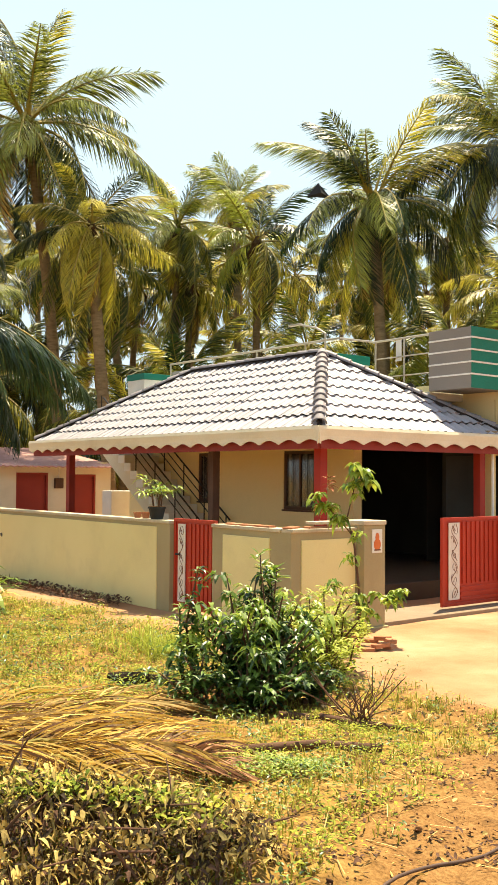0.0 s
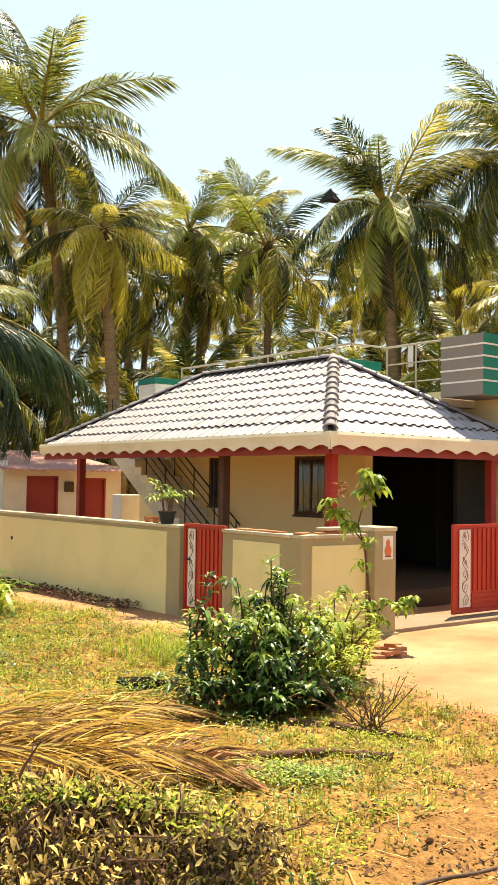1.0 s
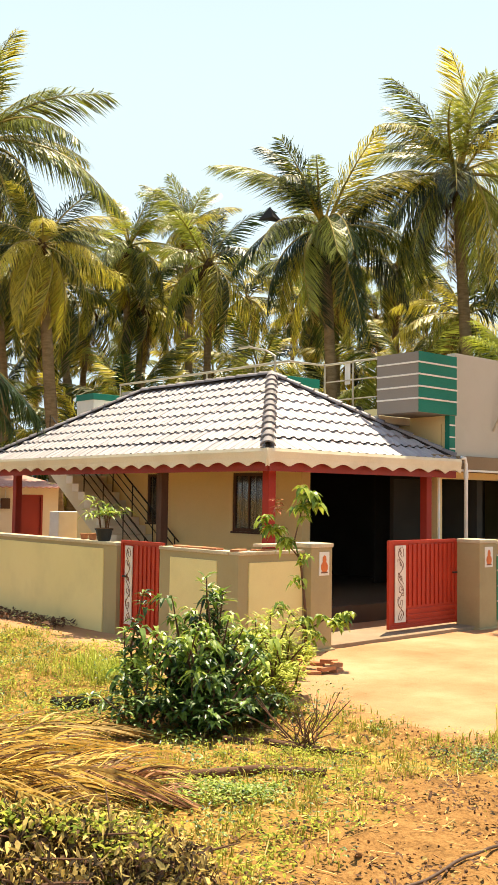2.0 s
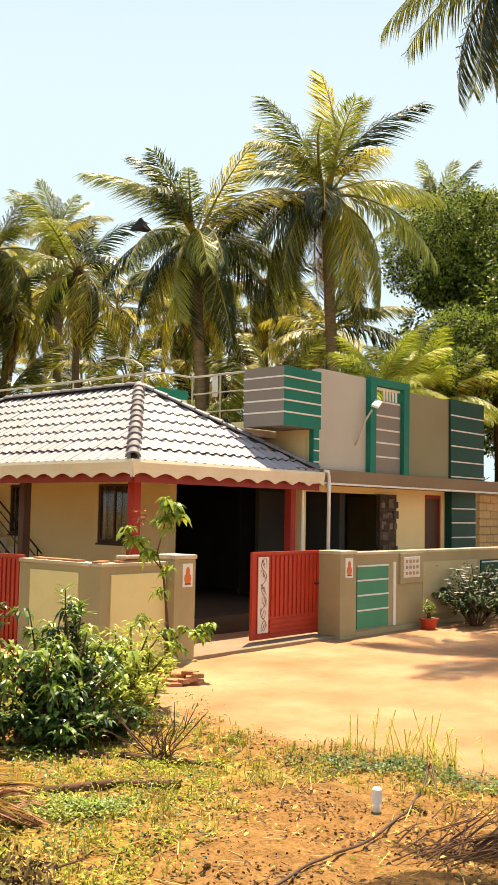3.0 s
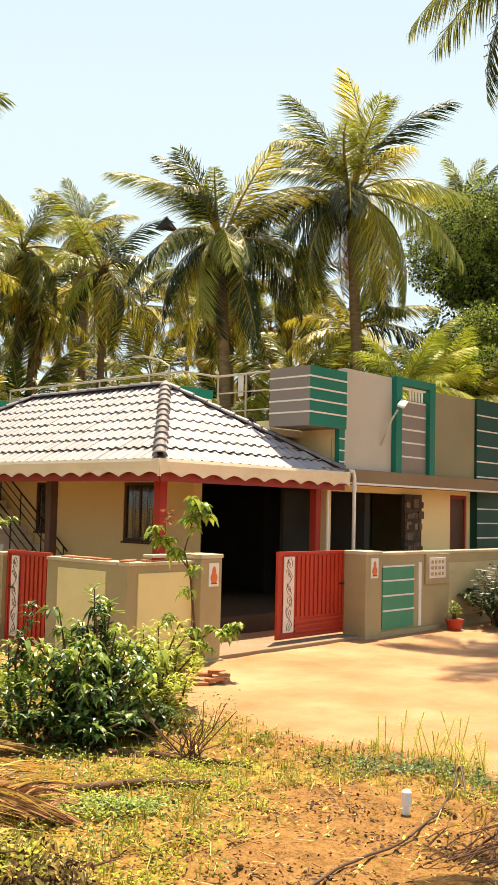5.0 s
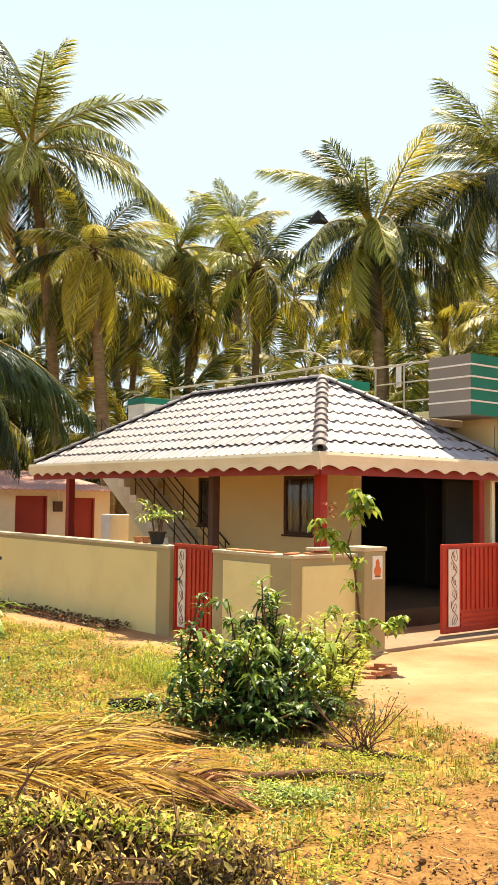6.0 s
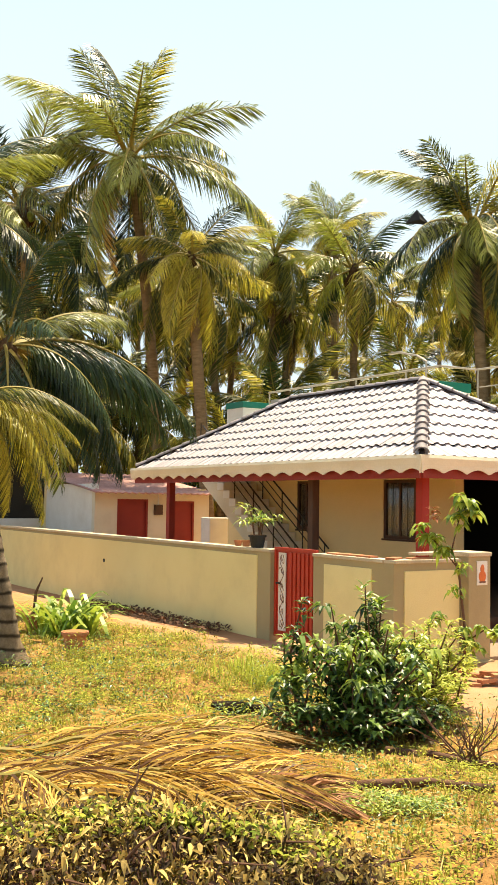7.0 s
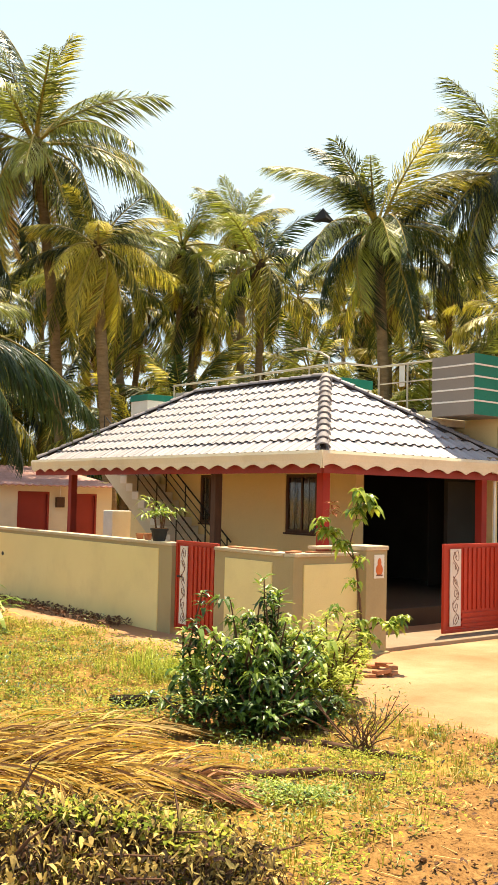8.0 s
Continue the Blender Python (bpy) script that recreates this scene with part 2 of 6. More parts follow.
M_DEADLEAF = material("dead_leaf", (0.035, 0.02, 0.007), (0.7, 0.5, 0.15), 0.75, 2, 20, 0, glow=0.15, island=0.9)
# charred log, and the dark that stands for shade inside the block shed
M_CHAR_SHADE = material("charred_wood_and_shed_shade", (0.015, 0.012, 0.01), (0.05, 0.035, 0.025), 0.95, 6, 40, 0.6, spec=0.05)
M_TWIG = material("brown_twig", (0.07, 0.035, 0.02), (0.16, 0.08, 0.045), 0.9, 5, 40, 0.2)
M_HOSE = material("black_hose", (0.06, 0.035, 0.025), (0.12, 0.07, 0.05), 0.55, 5, 40, 0.1)
M_POT = material("terracotta", (0.34, 0.13, 0.06), (0.48, 0.2, 0.1), 0.8, 5, 40, 0.3)
M_BLACK = material("black_plastic", (0.015, 0.015, 0.015), (0.03, 0.03, 0.03), 0.6)
M_CLOTH = material("pale_green_cloth", (0.4, 0.48, 0.3), (0.52, 0.6, 0.4), 0.9, 3, 60, 0.2)
M_PETAL = material("white_petal", (0.7, 0.7, 0.66), (0.85, 0.85, 0.8), 0.6, 5, 20, 0, glow=0.2)
M_CLOD = material("soil_clod", (0.07, 0.032, 0.014), (0.33, 0.16, 0.06), 0.95, 6, 40, 0.6, rand=0.4, island=0.9)
M_GLASS = bpy.data.materials.new("window_glass")
M_GLASS.use_nodes = True
for key_, val_ in (("Base Color", (0.55, 0.58, 0.58, 1)), ("Roughness", 0.05), ("Transmission Weight", 0.9), ("IOR", 1.45)):
    M_GLASS.node_tree.nodes["Principled BSDF"].inputs[key_].default_value = val_

# ---- building helpers ----


def mesh_of(bm, name, *mats, smooth=False):
    bmesh.ops.recalc_face_normals(bm, faces=bm.faces[:])
    me = bpy.data.meshes.new(name)
    bm.to_mesh(me)
    bm.free()
    for m in mats:
        me.materials.append(m)
    if smooth:
        me.polygons.foreach_set("use_smooth", [True] * len(me.polygons))
    return me


def part(name, bm, mat, parent=None, label="", smooth=False):
    me = bm if isinstance(bm, bpy.types.Mesh) else mesh_of(bm, name, mat, smooth=smooth)
    ob = new(name, me)
    ob.parent = parent
    return tagged(ob, label)


def thing(name, label, category, group="", kind="", at=(0, 0, 0)):
    ob = new(name)
    ob.empty_display_size = 0.1
    ob.location = at
    return tagged(ob, label, category, group, kind)


def add_box(bm, x0, y0, z0, x1, y1, z1, bevel=0.0):
    r = bmesh.ops.create_cube(bm, size=1, matrix=Matrix.LocRotScale(((x0 + x1) / 2, (y0 + y1) / 2, (z0 + z1) / 2), None, (x1 - x0, y1 - y0, z1 - z0)))
    if bevel:
        es = list({e for v in r["verts"] for e in v.link_edges})
        bmesh.ops.bevel(bm, geom=es, offset=bevel, segments=2, affect="EDGES", profile=0.6)
    return bm


def box(x0, y0, z0, x1, y1, z1, bevel=0.0):
    return add_box(bmesh.new(), x0, y0, z0, x1, y1, z1, bevel)


def add_tube(bm, pts, radii, sides=8, cap=True):
    """A tube of the given radii along points."""
    pts = [Vector(p) for p in pts]
    if not hasattr(radii, "__len__"):
        radii = [radii] * len(pts)
    rings, ref = [], Vector((0.31, 0.2, 0.93)).normalized()
    for i, p in enumerate(pts):
        d = (pts[min(i + 1, len(pts) - 1)] - pts[max(i - 1, 0)]).normalized()
        a = d.cross(ref if abs(d.dot(ref)) < 0.95 else Vector((1, 0, 0))).normalized()
        b = d.cross(a)
        rings.append([bm.verts.new(p + radii[i] * (a * math.cos(2 * math.pi * k / sides) + b * math.sin(2 * math.pi * k / sides))) for k in range(sides)])
    for r0, r1 in zip(rings, rings[1:]):
        for k in range(sides):
            bm.faces.new((r0[k], r0[(k + 1) % sides], r1[(k + 1) % sides], r1[k]))
    if cap:
        bm.faces.new(rings[0][::-1])
        bm.faces.new(rings[-1])
    return bm


def tube(pts, radii, sides=8):
    return add_tube(bmesh.new(), pts, radii, sides)


def soup(name, verts, faces, mat, smooth=False):
    me = bpy.data.meshes.new(name)
    me.from_pydata([tuple(v) for v in verts], [], faces)
    me.materials.append(mat)
    if smooth:
        me.polygons.foreach_set("use_smooth", [True] * len(me.polygons))
    return me


def smoothstep(a, b, x):
    t = min(1.0, max(0.0, (x - a) / (b - a)))
    return t * t * (3 - 2 * t)


def bumpy(x, y, s, seed=0.0):
    return noise.noise(Vector((x * s, y * s, seed)))


# ---- ground ----
def sandy(x, y):
    """How far a place is bare trodden sand: the drive before the gates and the path along the wall."""
    w = 0.5 * bumpy(x, y, 0.6, 3) + 0.25 * bumpy(x, y, 2.2, 4)
    drive = smoothstep(6.9, 7.7, x + w + 0.18 * max(0, y - 6)) * smoothstep(-30, -20, y)
    path = smoothstep(6.6, 7.6, x + w) * smoothstep(9.0, 10.0, y)
    lane = smoothstep(7.2, 8.4, x + w)
    return max(drive if y < 9.6 else 0, path, lane * 0.6)


def grassy(x, y):
    """How thick weeds grow."""
    n = 0.55 + 1.2 * bumpy(x, y, 0.5, 7) + 0.7 * bumpy(x, y, 1.7, 8)
    left = smoothstep(0.2, 1.6, y - 0.75 * x - 0.5 * bumpy(x, y, 0.8, 9))
    verge = math.exp(-((x - 6.5 + 0.22 * (y - 4) + 0.3 * bumpy(x, y, 1.1, 2)) / 0.55) ** 2) * smoothstep(7.5, 6.5, y)
    g = max(left * 0.95, verge) * (0.25 + n)
    return max(0.0, min(1.0, g)) * (1 - 1.0 * smoothstep(0.3, 0.9, sandy(x, y)))


def height(x, y):
    s = math.hypot(x, y) if x + y > 0 else 2.0
    base = 0.42 * (1 - smoothstep(3.0, 9.0, s))
    far = smoothstep(60, 40, s)
    rough = (1 - smoothstep(0.2, 0.8, sandy(x, y))) * far
    z = base + rough * (0.07 * bumpy(x, y, 0.9, 1) + 0.045 * bumpy(x, y, 3.1, 5) + 0.035 * bumpy(x, y, 7.0, 6))
    return z + 0.012 * bumpy(x, y, 2.0, 11) * far - 0.2 * smoothstep(13, 24, y) * smoothstep(10, 6, x)


def ground_lines(lo, hi, step):
    fine = [lo + i * step for i in range(int((hi - lo) / step) + 1)]
    out, d = [], step
    a = fine[0]
    while a > -1500:
        d *= 1.35
        a -= d
        out.insert(0, a)
    d, b, tail = step, fine[-1], []
    while b < 1500:
        d *= 1.35
        b += d
        tail.append(b)
    return out + fine + tail


gx, gy = ground_lines(0.0, 13.0, 0.085), ground_lines(-1.0, 15.0, 0.085)
gverts = [(x, y, height(x, y)) for y in gy for x in gx]
nx = len(gx)
gfaces = [(j * nx + i, j * nx + i + 1, (j + 1) * nx + i + 1, (j + 1) * nx + i) for j in range(len(gy) - 1) for i in range(nx - 1)]
gme = bpy.data.meshes.new("ground")
gme.from_pydata(gverts, [], gfaces)
gme.polygons.foreach_set("use_smooth", [True] * len(gme.polygons))
cover = gme.attributes.new("cover", "FLOAT_COLOR", "POINT")
cover.data.foreach_set("color", [c for x, y, z in gverts for c in (sandy(x, y), grassy(x, y), 0.0, 1.0)])


def ground_material():
    m = bpy.data.materials.new("red_soil_sand_and_weeds")
    m.use_nodes = True
    n, l = m.node_tree.nodes, m.node_tree.links
    b = n["Principled BSDF"]
    b.inputs["Roughness"].default_value, b.inputs["Specular IOR Level"].default_value = 0.95, 0.1
    co = n.new("ShaderNodeTexCoord")

    def noisy(scale, detail=6, rough=0.6):
        t = n.new("ShaderNodeTexNoise")
        t.inputs["Scale"].default_value, t.inputs["Detail"].default_value, t.inputs["Roughness"].default_value = scale, detail, rough
        l.new(co.outputs["Object"], t.inputs["Vector"])
        return t.outputs["Fac"]

    def ramped(fac, stops):
        r = n.new("ShaderNodeValToRGB")
        els = r.color_ramp.elements
        while len(els) < len(stops):
            els.new(0.5)
        for e, (p, c) in zip(els, stops):
            e.position, e.color = p, (*c, 1)
        l.new(fac, r.inputs[0])
        return r.outputs[0]

    def mix(fac, a, c):
        x = n.new("ShaderNodeMixRGB")
        l.new(fac, x.inputs[0])
        l.new(a, x.inputs[1])
        l.new(c, x.inputs[2])
        return x.outputs[0]
    at = n.new("ShaderNodeAttribute")
    at.attribute_name = "cover"
    sep = n.new("ShaderNodeSeparateColor")
    l.new(at.outputs["Color"], sep.inputs[0])
    coarse, mid, fine = noisy(0.8), noisy(6, 8, 0.7), noisy(45, 6, 0.7)
    soil = ramped(mid, [(0.34, (0.05, 0.024, 0.008)), (0.47, (0.2, 0.095, 0.028)), (0.7, (0.36, 0.195, 0.07))])
    soil2 = ramped(fine, [(0.36, (0.06, 0.028, 0.01)), (0.6, (0.4, 0.22, 0.08))])
    half = n.new("ShaderNodeMixRGB")
    half.inputs[0].default_value = 0.45
    l.new(soil, half.inputs[1])
    l.new(soil2, half.inputs[2])
    sand = ramped(coarse, [(0.3, (0.34, 0.165, 0.08)), (0.52, (0.43, 0.235, 0.125)), (0.75, (0.52, 0.33, 0.195))])
    litter = ramped(mid, [(0.3, (0.08, 0.045, 0.012)), (0.48, (0.27, 0.155, 0.038)), (0.7, (0.42, 0.3, 0.075))])
    c = mix(sep.outputs[1], half.outputs[0], litter)
    c = mix(sep.outputs[0], c, sand)
    l.new(c, b.inputs["Base Color"])
    bp = n.new("ShaderNodeBump")
    bp.inputs["Strength"].default_value, bp.inputs["Distance"].default_value = 0.6, 0.03
    l.new(mid, bp.inputs["Height"])
    bp2 = n.new("ShaderNodeBump")
    bp2.inputs["Strength"].default_value, bp2.inputs["Distance"].default_value = 0.5, 0.012
    l.new(fine, bp2.inputs["Height"])
    l.new(bp.outputs[0], bp2.inputs["Normal"])
    l.new(bp2.outputs[0], b.inputs["Normal"])
    return m


gme.materials.append(ground_material())
ground = tagged(new("ground", gme), "reddish bare soil and sandy drive with patchy weeds", "ground", kind="structure")

# ---- boundary walls ----
LX, FY, TOPZ = 8.25, 9.55, 1.41      # outer face of the side wall, of the front wall, and their top


def wall_run(name, label, along, a0, a1, face, panels, top=TOPZ, thick=0.2, inward=1, material_=None):
    """A plastered wall along x or y, with raised light panels (a0, a1, z0, z1, material) on its outer face and a coping."""
    w = thing(name, label, "boundary wall", kind="structure")

    def slab(s0, s1, d0, d1, z0, z1, bev=0.0):
        if along == "y":
            return box(face + min(d0, d1), s0, z0, face + max(d0, d1), s1, z1, bev)
        return box(s0, face + min(d0, d1), z0, s1, face + max(d0, d1), z1, bev)
    part("wall_body", slab(a0, a1, 0, thick, -0.4, top - 0.05), material_ or M_WALL, w)
    part("coping", slab(a0, a1, -0.025, thick + 0.02, top - 0.05, top, 0.012), M_COPING, w, "weathered plaster coping")
    for p0, p1, z0, z1, m, lab in panels:
        part("panel", slab(p0, p1, -0.018, 0.01, z0, z1, 0.006), m, w, lab)
    return w


side = wall_run("wall_west", "long tan boundary wall with a cream panel", "y", 12.42, 31.0, LX, [(12.78, 30.8, -0.3, 1.3, M_PANEL, "cream painted panel")])
near = wall_run("wall_west_short", "short tan boundary wall with a cream panel beside the small gate", "y", FY + 0.2, 11.3, LX, [(9.98, 11.03, 0.12, 1.27, M_PANEL, "cream painted panel")])
front = wall_run("wall_front", "tan front boundary wall with a cream panel", "x", LX, 9.5, FY, [(8.43, 9.42, 0.12, 1.26, M_PANEL, "cream painted panel")])
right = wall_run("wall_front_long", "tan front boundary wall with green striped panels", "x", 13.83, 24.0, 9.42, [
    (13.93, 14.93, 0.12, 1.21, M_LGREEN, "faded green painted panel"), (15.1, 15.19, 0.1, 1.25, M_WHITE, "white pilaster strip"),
    (16.15, 18.35, 0.2, 1.22, M_PANELSHADED, "tan painted panel, dulled as in tree shade"), (18.5, 19.7, 0.2, 1.2, M_GREENSHADED, "green painted panel, darkened as in tree shade")], top=1.45)
for z in (0.42, 0.68, 0.94, 1.19):
    part("white_line", box(13.93, 9.392, z, 14.93, 9.42, z + 0.028), M_WHITE, right)
for z in (0.35, 0.62, 0.89, 1.14):
    part("white_line", box(18.55, 9.392, z, 19.65, 9.42, z + 0.028), M_WHITE, right)
# tan ledge added in place of the band of shade along the wall foot
part("foot_shade_strip", box(13.83, 9.36, -0.2, 24.0, 9.42, 0.09, 0.01), M_WALL, right)
part("raised_frame", box(15.3, 9.375, 0.84, 16.12, 9.43, 1.4, 0.008), M_WALL, right)
plaque = part("pierced_plaque", box(15.38, 9.35, 0.95, 15.95, 9.38, 1.33, 0.006), M_STRIP, right, "cream tile with rows of dots")
for i in range(4):
    for j in range(3):
        part("dot", box(15.44 + 0.125 * i, 9.342, 1.0 + 0.11 * j, 15.5 + 0.125 * i, 9.352, 1.06 + 0.11 * j, 0.012), M_BLOCK, plaque)


def pillar(label, x0, y0, x1, y1, top):
    p = thing("gate_pillar", label, "gate pillar", "main gate pillars", "structure")
    part("shaft", box(x0, y0, -0.3, x1, y1, top - 0.06, 0.012), M_WALL, p)
    part("cap", box(x0 - 0.015, y0 - 0.015, top - 0.06, x1 + 0.015, y1 + 0.015, top, 0.012), M_COPING, p)
    part("base", box(x0 - 0.04, y0 - 0.04, -0.3, x1 + 0.04, y1 + 0.04, 0.03, 0.015), M_WALL, p)
    return p


p1 = pillar("tan square gate pillar with a picture tile", 9.45, 9.39, 9.87, 9.83, 1.5)
p2 = pillar("tan square gate pillar with a small orange picture tile", 13.36, 9.36, 13.83, 9.83, 1.48)


def picture(x0, x1, y, z0, z1):
    t = thing("picture_tile", "white glazed tile with an orange figure shape", "wall tile", "picture tiles")
    part("tile_face", box(x0, y - 0.012, z0, x1, y + 0.002, z1, 0.004), M_WHITE, t)
    cx, w, h = (x0 + x1) / 2, x1 - x0, z1 - z0
    bm = bmesh.new()
    bmesh.ops.create_uvsphere(bm, u_segments=14, v_segments=8, radius=0.5, matrix=Matrix.LocRotScale((cx, y - 0.012, z0 + h * 0.36), None, (w * 0.72, 0.012, h * 0.5)))
    bmesh.ops.create_uvsphere(bm, u_segments=14, v_segments=8, radius=0.5, matrix=Matrix.LocRotScale((cx, y - 0.013, z0 + h * 0.66), None, (w * 0.4, 0.012, h * 0.4)))
    part("figure_shape", bm, M_ORANGE, t, smooth=True)
    part("border", box(cx - w * 0.3, y - 0.018, z0 + h * 0.1, cx + w * 0.3, y - 0.012, z0 + h * 0.16), M_SCROLL, t)


picture(9.6, 9.8, 9.39, 1.05, 1.38)
picture(13.5, 13.72, 9.36, 1.02, 1.36)

# loose bricks and slabs lying on the wall tops
random.seed(5)
brick_me = mesh_of(box(-0.11, -0.055, 0, 0.11, 0.055, 0.05, 0.008), "brick", M_BRICK)
for x, y, a in [(8.35, 10.9, 80), (8.36, 10.55, 95), (8.34, 10.2, 88), (8.4, 9.72, 30), (8.75, 9.64, 5), (9.05, 9.66, -4)]:
    b = tagged(new("brick", brick_me), "thin broken red tile lying on the wall top", "brick", "loose bricks")
    b.matrix_world = pose(x, y, TOPZ, 0, 0, a) @ Matrix.Diagonal((1.5, 1.25, 0.5, 1))
slab_ob = tagged(new("stone_slab", mesh_of(box(-0.33, -0.1, 0, 0.33, 0.1, 0.04, 0.01), "stone_slab", M_COPING)), "flat grey stone slab lying on the wall top", "slab")
slab_ob.matrix_world = pose(9.02, 9.67, TOPZ + 0.05, 0, 0, 2)

# ---- gates ----


def scroll_strip(parent, u0, u1, z0, z1, put):
    """White strip with a brown scroll; put(u0, d0, z0, u1, d1, z1) gives a box on the gate's face."""
    s = part("ornate_strip", put(u0, -0.03, z0, u1, -0.012, z1), M_STRIP, parent, "white strip with brown scrollwork")
    cu, n = (u0 + u1) / 2, 6
    for k in range(n):
        zc = z0 + (k + 0.5) * (z1 - z0) / n
        r = min((u1 - u0) * 0.34, (z1 - z0) / n * 0.4)
        pts = [put.at(cu + r * (1 - j / 16) * math.cos(j * 0.6 + k * 2.3), -0.033, zc + r * 1.3 * (1 - j / 16) * math.sin(j * 0.75 + k * 1.7)) for j in range(15)]
        part("scroll", tube(pts, 0.0045, 5), M_SCROLL, s)
    stem = [put.at(cu + (u1 - u0) * 0.26 * math.sin(j * 0.42), -0.033, z0 + 0.03 + (z1 - z0 - 0.06) * j / 45) for j in range(46)]
    part("scroll", tube(stem, 0.005, 5), M_SCROLL, s)


class FaceX:
    """Boxes on a face that runs along x at y, looking to -y."""

    def __init__(self, y):
        self.y = y

    def __call__(self, u0, d0, z0, u1, d1, z1, bev=0.004):
        return box(u0, self.y + d0, z0, u1, self.y + d1, z1, bev)

    def at(self, u, d, z):
        return (u, self.y + d, z)


class FaceY:
    """Boxes on a face that runs along y at x, looking to -x; u runs against y."""

    def __init__(self, x):
        self.x = x

    def __call__(self, u0, d0, z0, u1, d1, z1, bev=0.004):
        return box(self.x + d0, -u1, z0, self.x + d1, -u0, z1, bev)

    def at(self, u, d, z):
        return (self.x + d, -u, z)


def ribbed_gate(name, label, put, u0, u1, z0, z1, s0, s1, rails, ribs):
    g = thing(name, label, "gate")
    part("sheet", put(u0 + 0.02, 0.0, z0 + 0.02, u1 - 0.02, 0.012, z1 - 0.02), M_RED, g)
    for a, b in ((u0, u0 + 0.05), (u1 - 0.05, u1)):
        part("stile", put(a, -0.02, z0, b, 0.03, z1), M_RED, g)
    for z in (z0, z1 - 0.05):
        part("frame_rail", put(u0 + 0.05, -0.02, z, u1 - 0.05, 0.03, z + 0.05), M_RED, g)
    scroll_strip(g, s0, s1, z0 + 0.1, z1 - 0.08, put)
    base = z0 + (0.34 if rails else 0.06)
    if rails:
        for k in range(3):
            part("bottom_rail", put(s1 + 0.05, -0.022, z0 + 0.08 + 0.085 * k, u1 - 0.06, 0.0, z0 + 0.125 + 0.085 * k), M_RED, g)
    a, b = s1 + 0.06, u1 - 0.06
    for k in range(ribs):
        c = a + (k + 0.5) * (b - a) / ribs
        part("rib", put(c - 0.3 * (b - a) / ribs, -0.022, base, c + 0.3 * (b - a) / ribs, 0.0, z1 - 0.07), M_RED, g)
    part("latch", put((s0 if name == "small_gate" else u1 - 0.09) - 0.05, -0.05, (z0 + z1) / 2 + 0.12, (s0 if name == "small_gate" else u1 - 0.09) + 0.06, -0.02, (z0 + z1) / 2 + 0.15), M_METAL, g, "dark iron bolt")
    return g


ribbed_gate("main_gate", "red ribbed steel gate leaf with a white scroll strip", FaceX(9.83), 11.6, 13.36, 0.09, 1.48, 11.74, 12.0, True, 11)
ribbed_gate("small_gate", "small red ribbed steel gate with a white scroll strip", FaceY(8.33), -12.4, -11.32, 0.08, 1.45, -12.27, -12.08, False, 6)
part("threshold", box(9.87, 9.45, -0.2, 13.36, 10.4, 0.055, 0.01), M_RAMP, tagged(new("gate_ramp"), "worn concrete ramp under the main gate", "ramp", kind="structure"))

# ---- house ----
house = thing("house", "cream single-storey house with teal striped parapet", "house", kind="structure")
WX, IY, SY, PY, LY = 13.45, 13.65, 10.97, 11.1, 11.75     # porch wall, inner porch front, slab edge, parapet face, lower front wall
BACK, EAST, TERR = 22.0, 22.0, 3.75


def wall_with_holes(name, along, face, a0, a1, z0, z1, holes, thick, mat, parent):
    """A wall with openings that go through it, as one mesh of blocks round the holes (b0, b1, c0, c1)."""
    us = sorted({a0, a1, *[h[0] for h in holes], *[h[1] for h in holes]})
    bm = bmesh.new()
    for u0, u1 in zip(us, us[1:]):
        spans, z = [], z0
        for h in sorted(holes, key=lambda h: h[2]):
            if h[0] <= u0 and h[1] >= u1:
                spans.append((z, h[2]))
                z = h[3]
        spans.append((z, z1))
        for c0, c1 in spans:
            if c1 - c0 > 0.001:
                if along == "y":
                    add_box(bm, face, u0, c0, face + thick, u1, c1)
                else:
                    add_box(bm, u0, face, c0, u1, face + thick, c1)
    bmesh.ops.remove_doubles(bm, verts=bm.verts[:], dist=0.0005)
    return part(name, bm, mat, parent)


wall_with_holes("wall", "y", WX, IY, BACK, 0.0, 3.4, [(14.75, 15.8, 1.4, 2.66), (18.25, 19.0, 1.5, 2.66)], 0.23, M_CREAM, house)
part("plinth", box(10.3, 11.2, -0.2, 22.0, BACK, 0.3, 0.01), M_FLOOR, house, "dark porch floor")


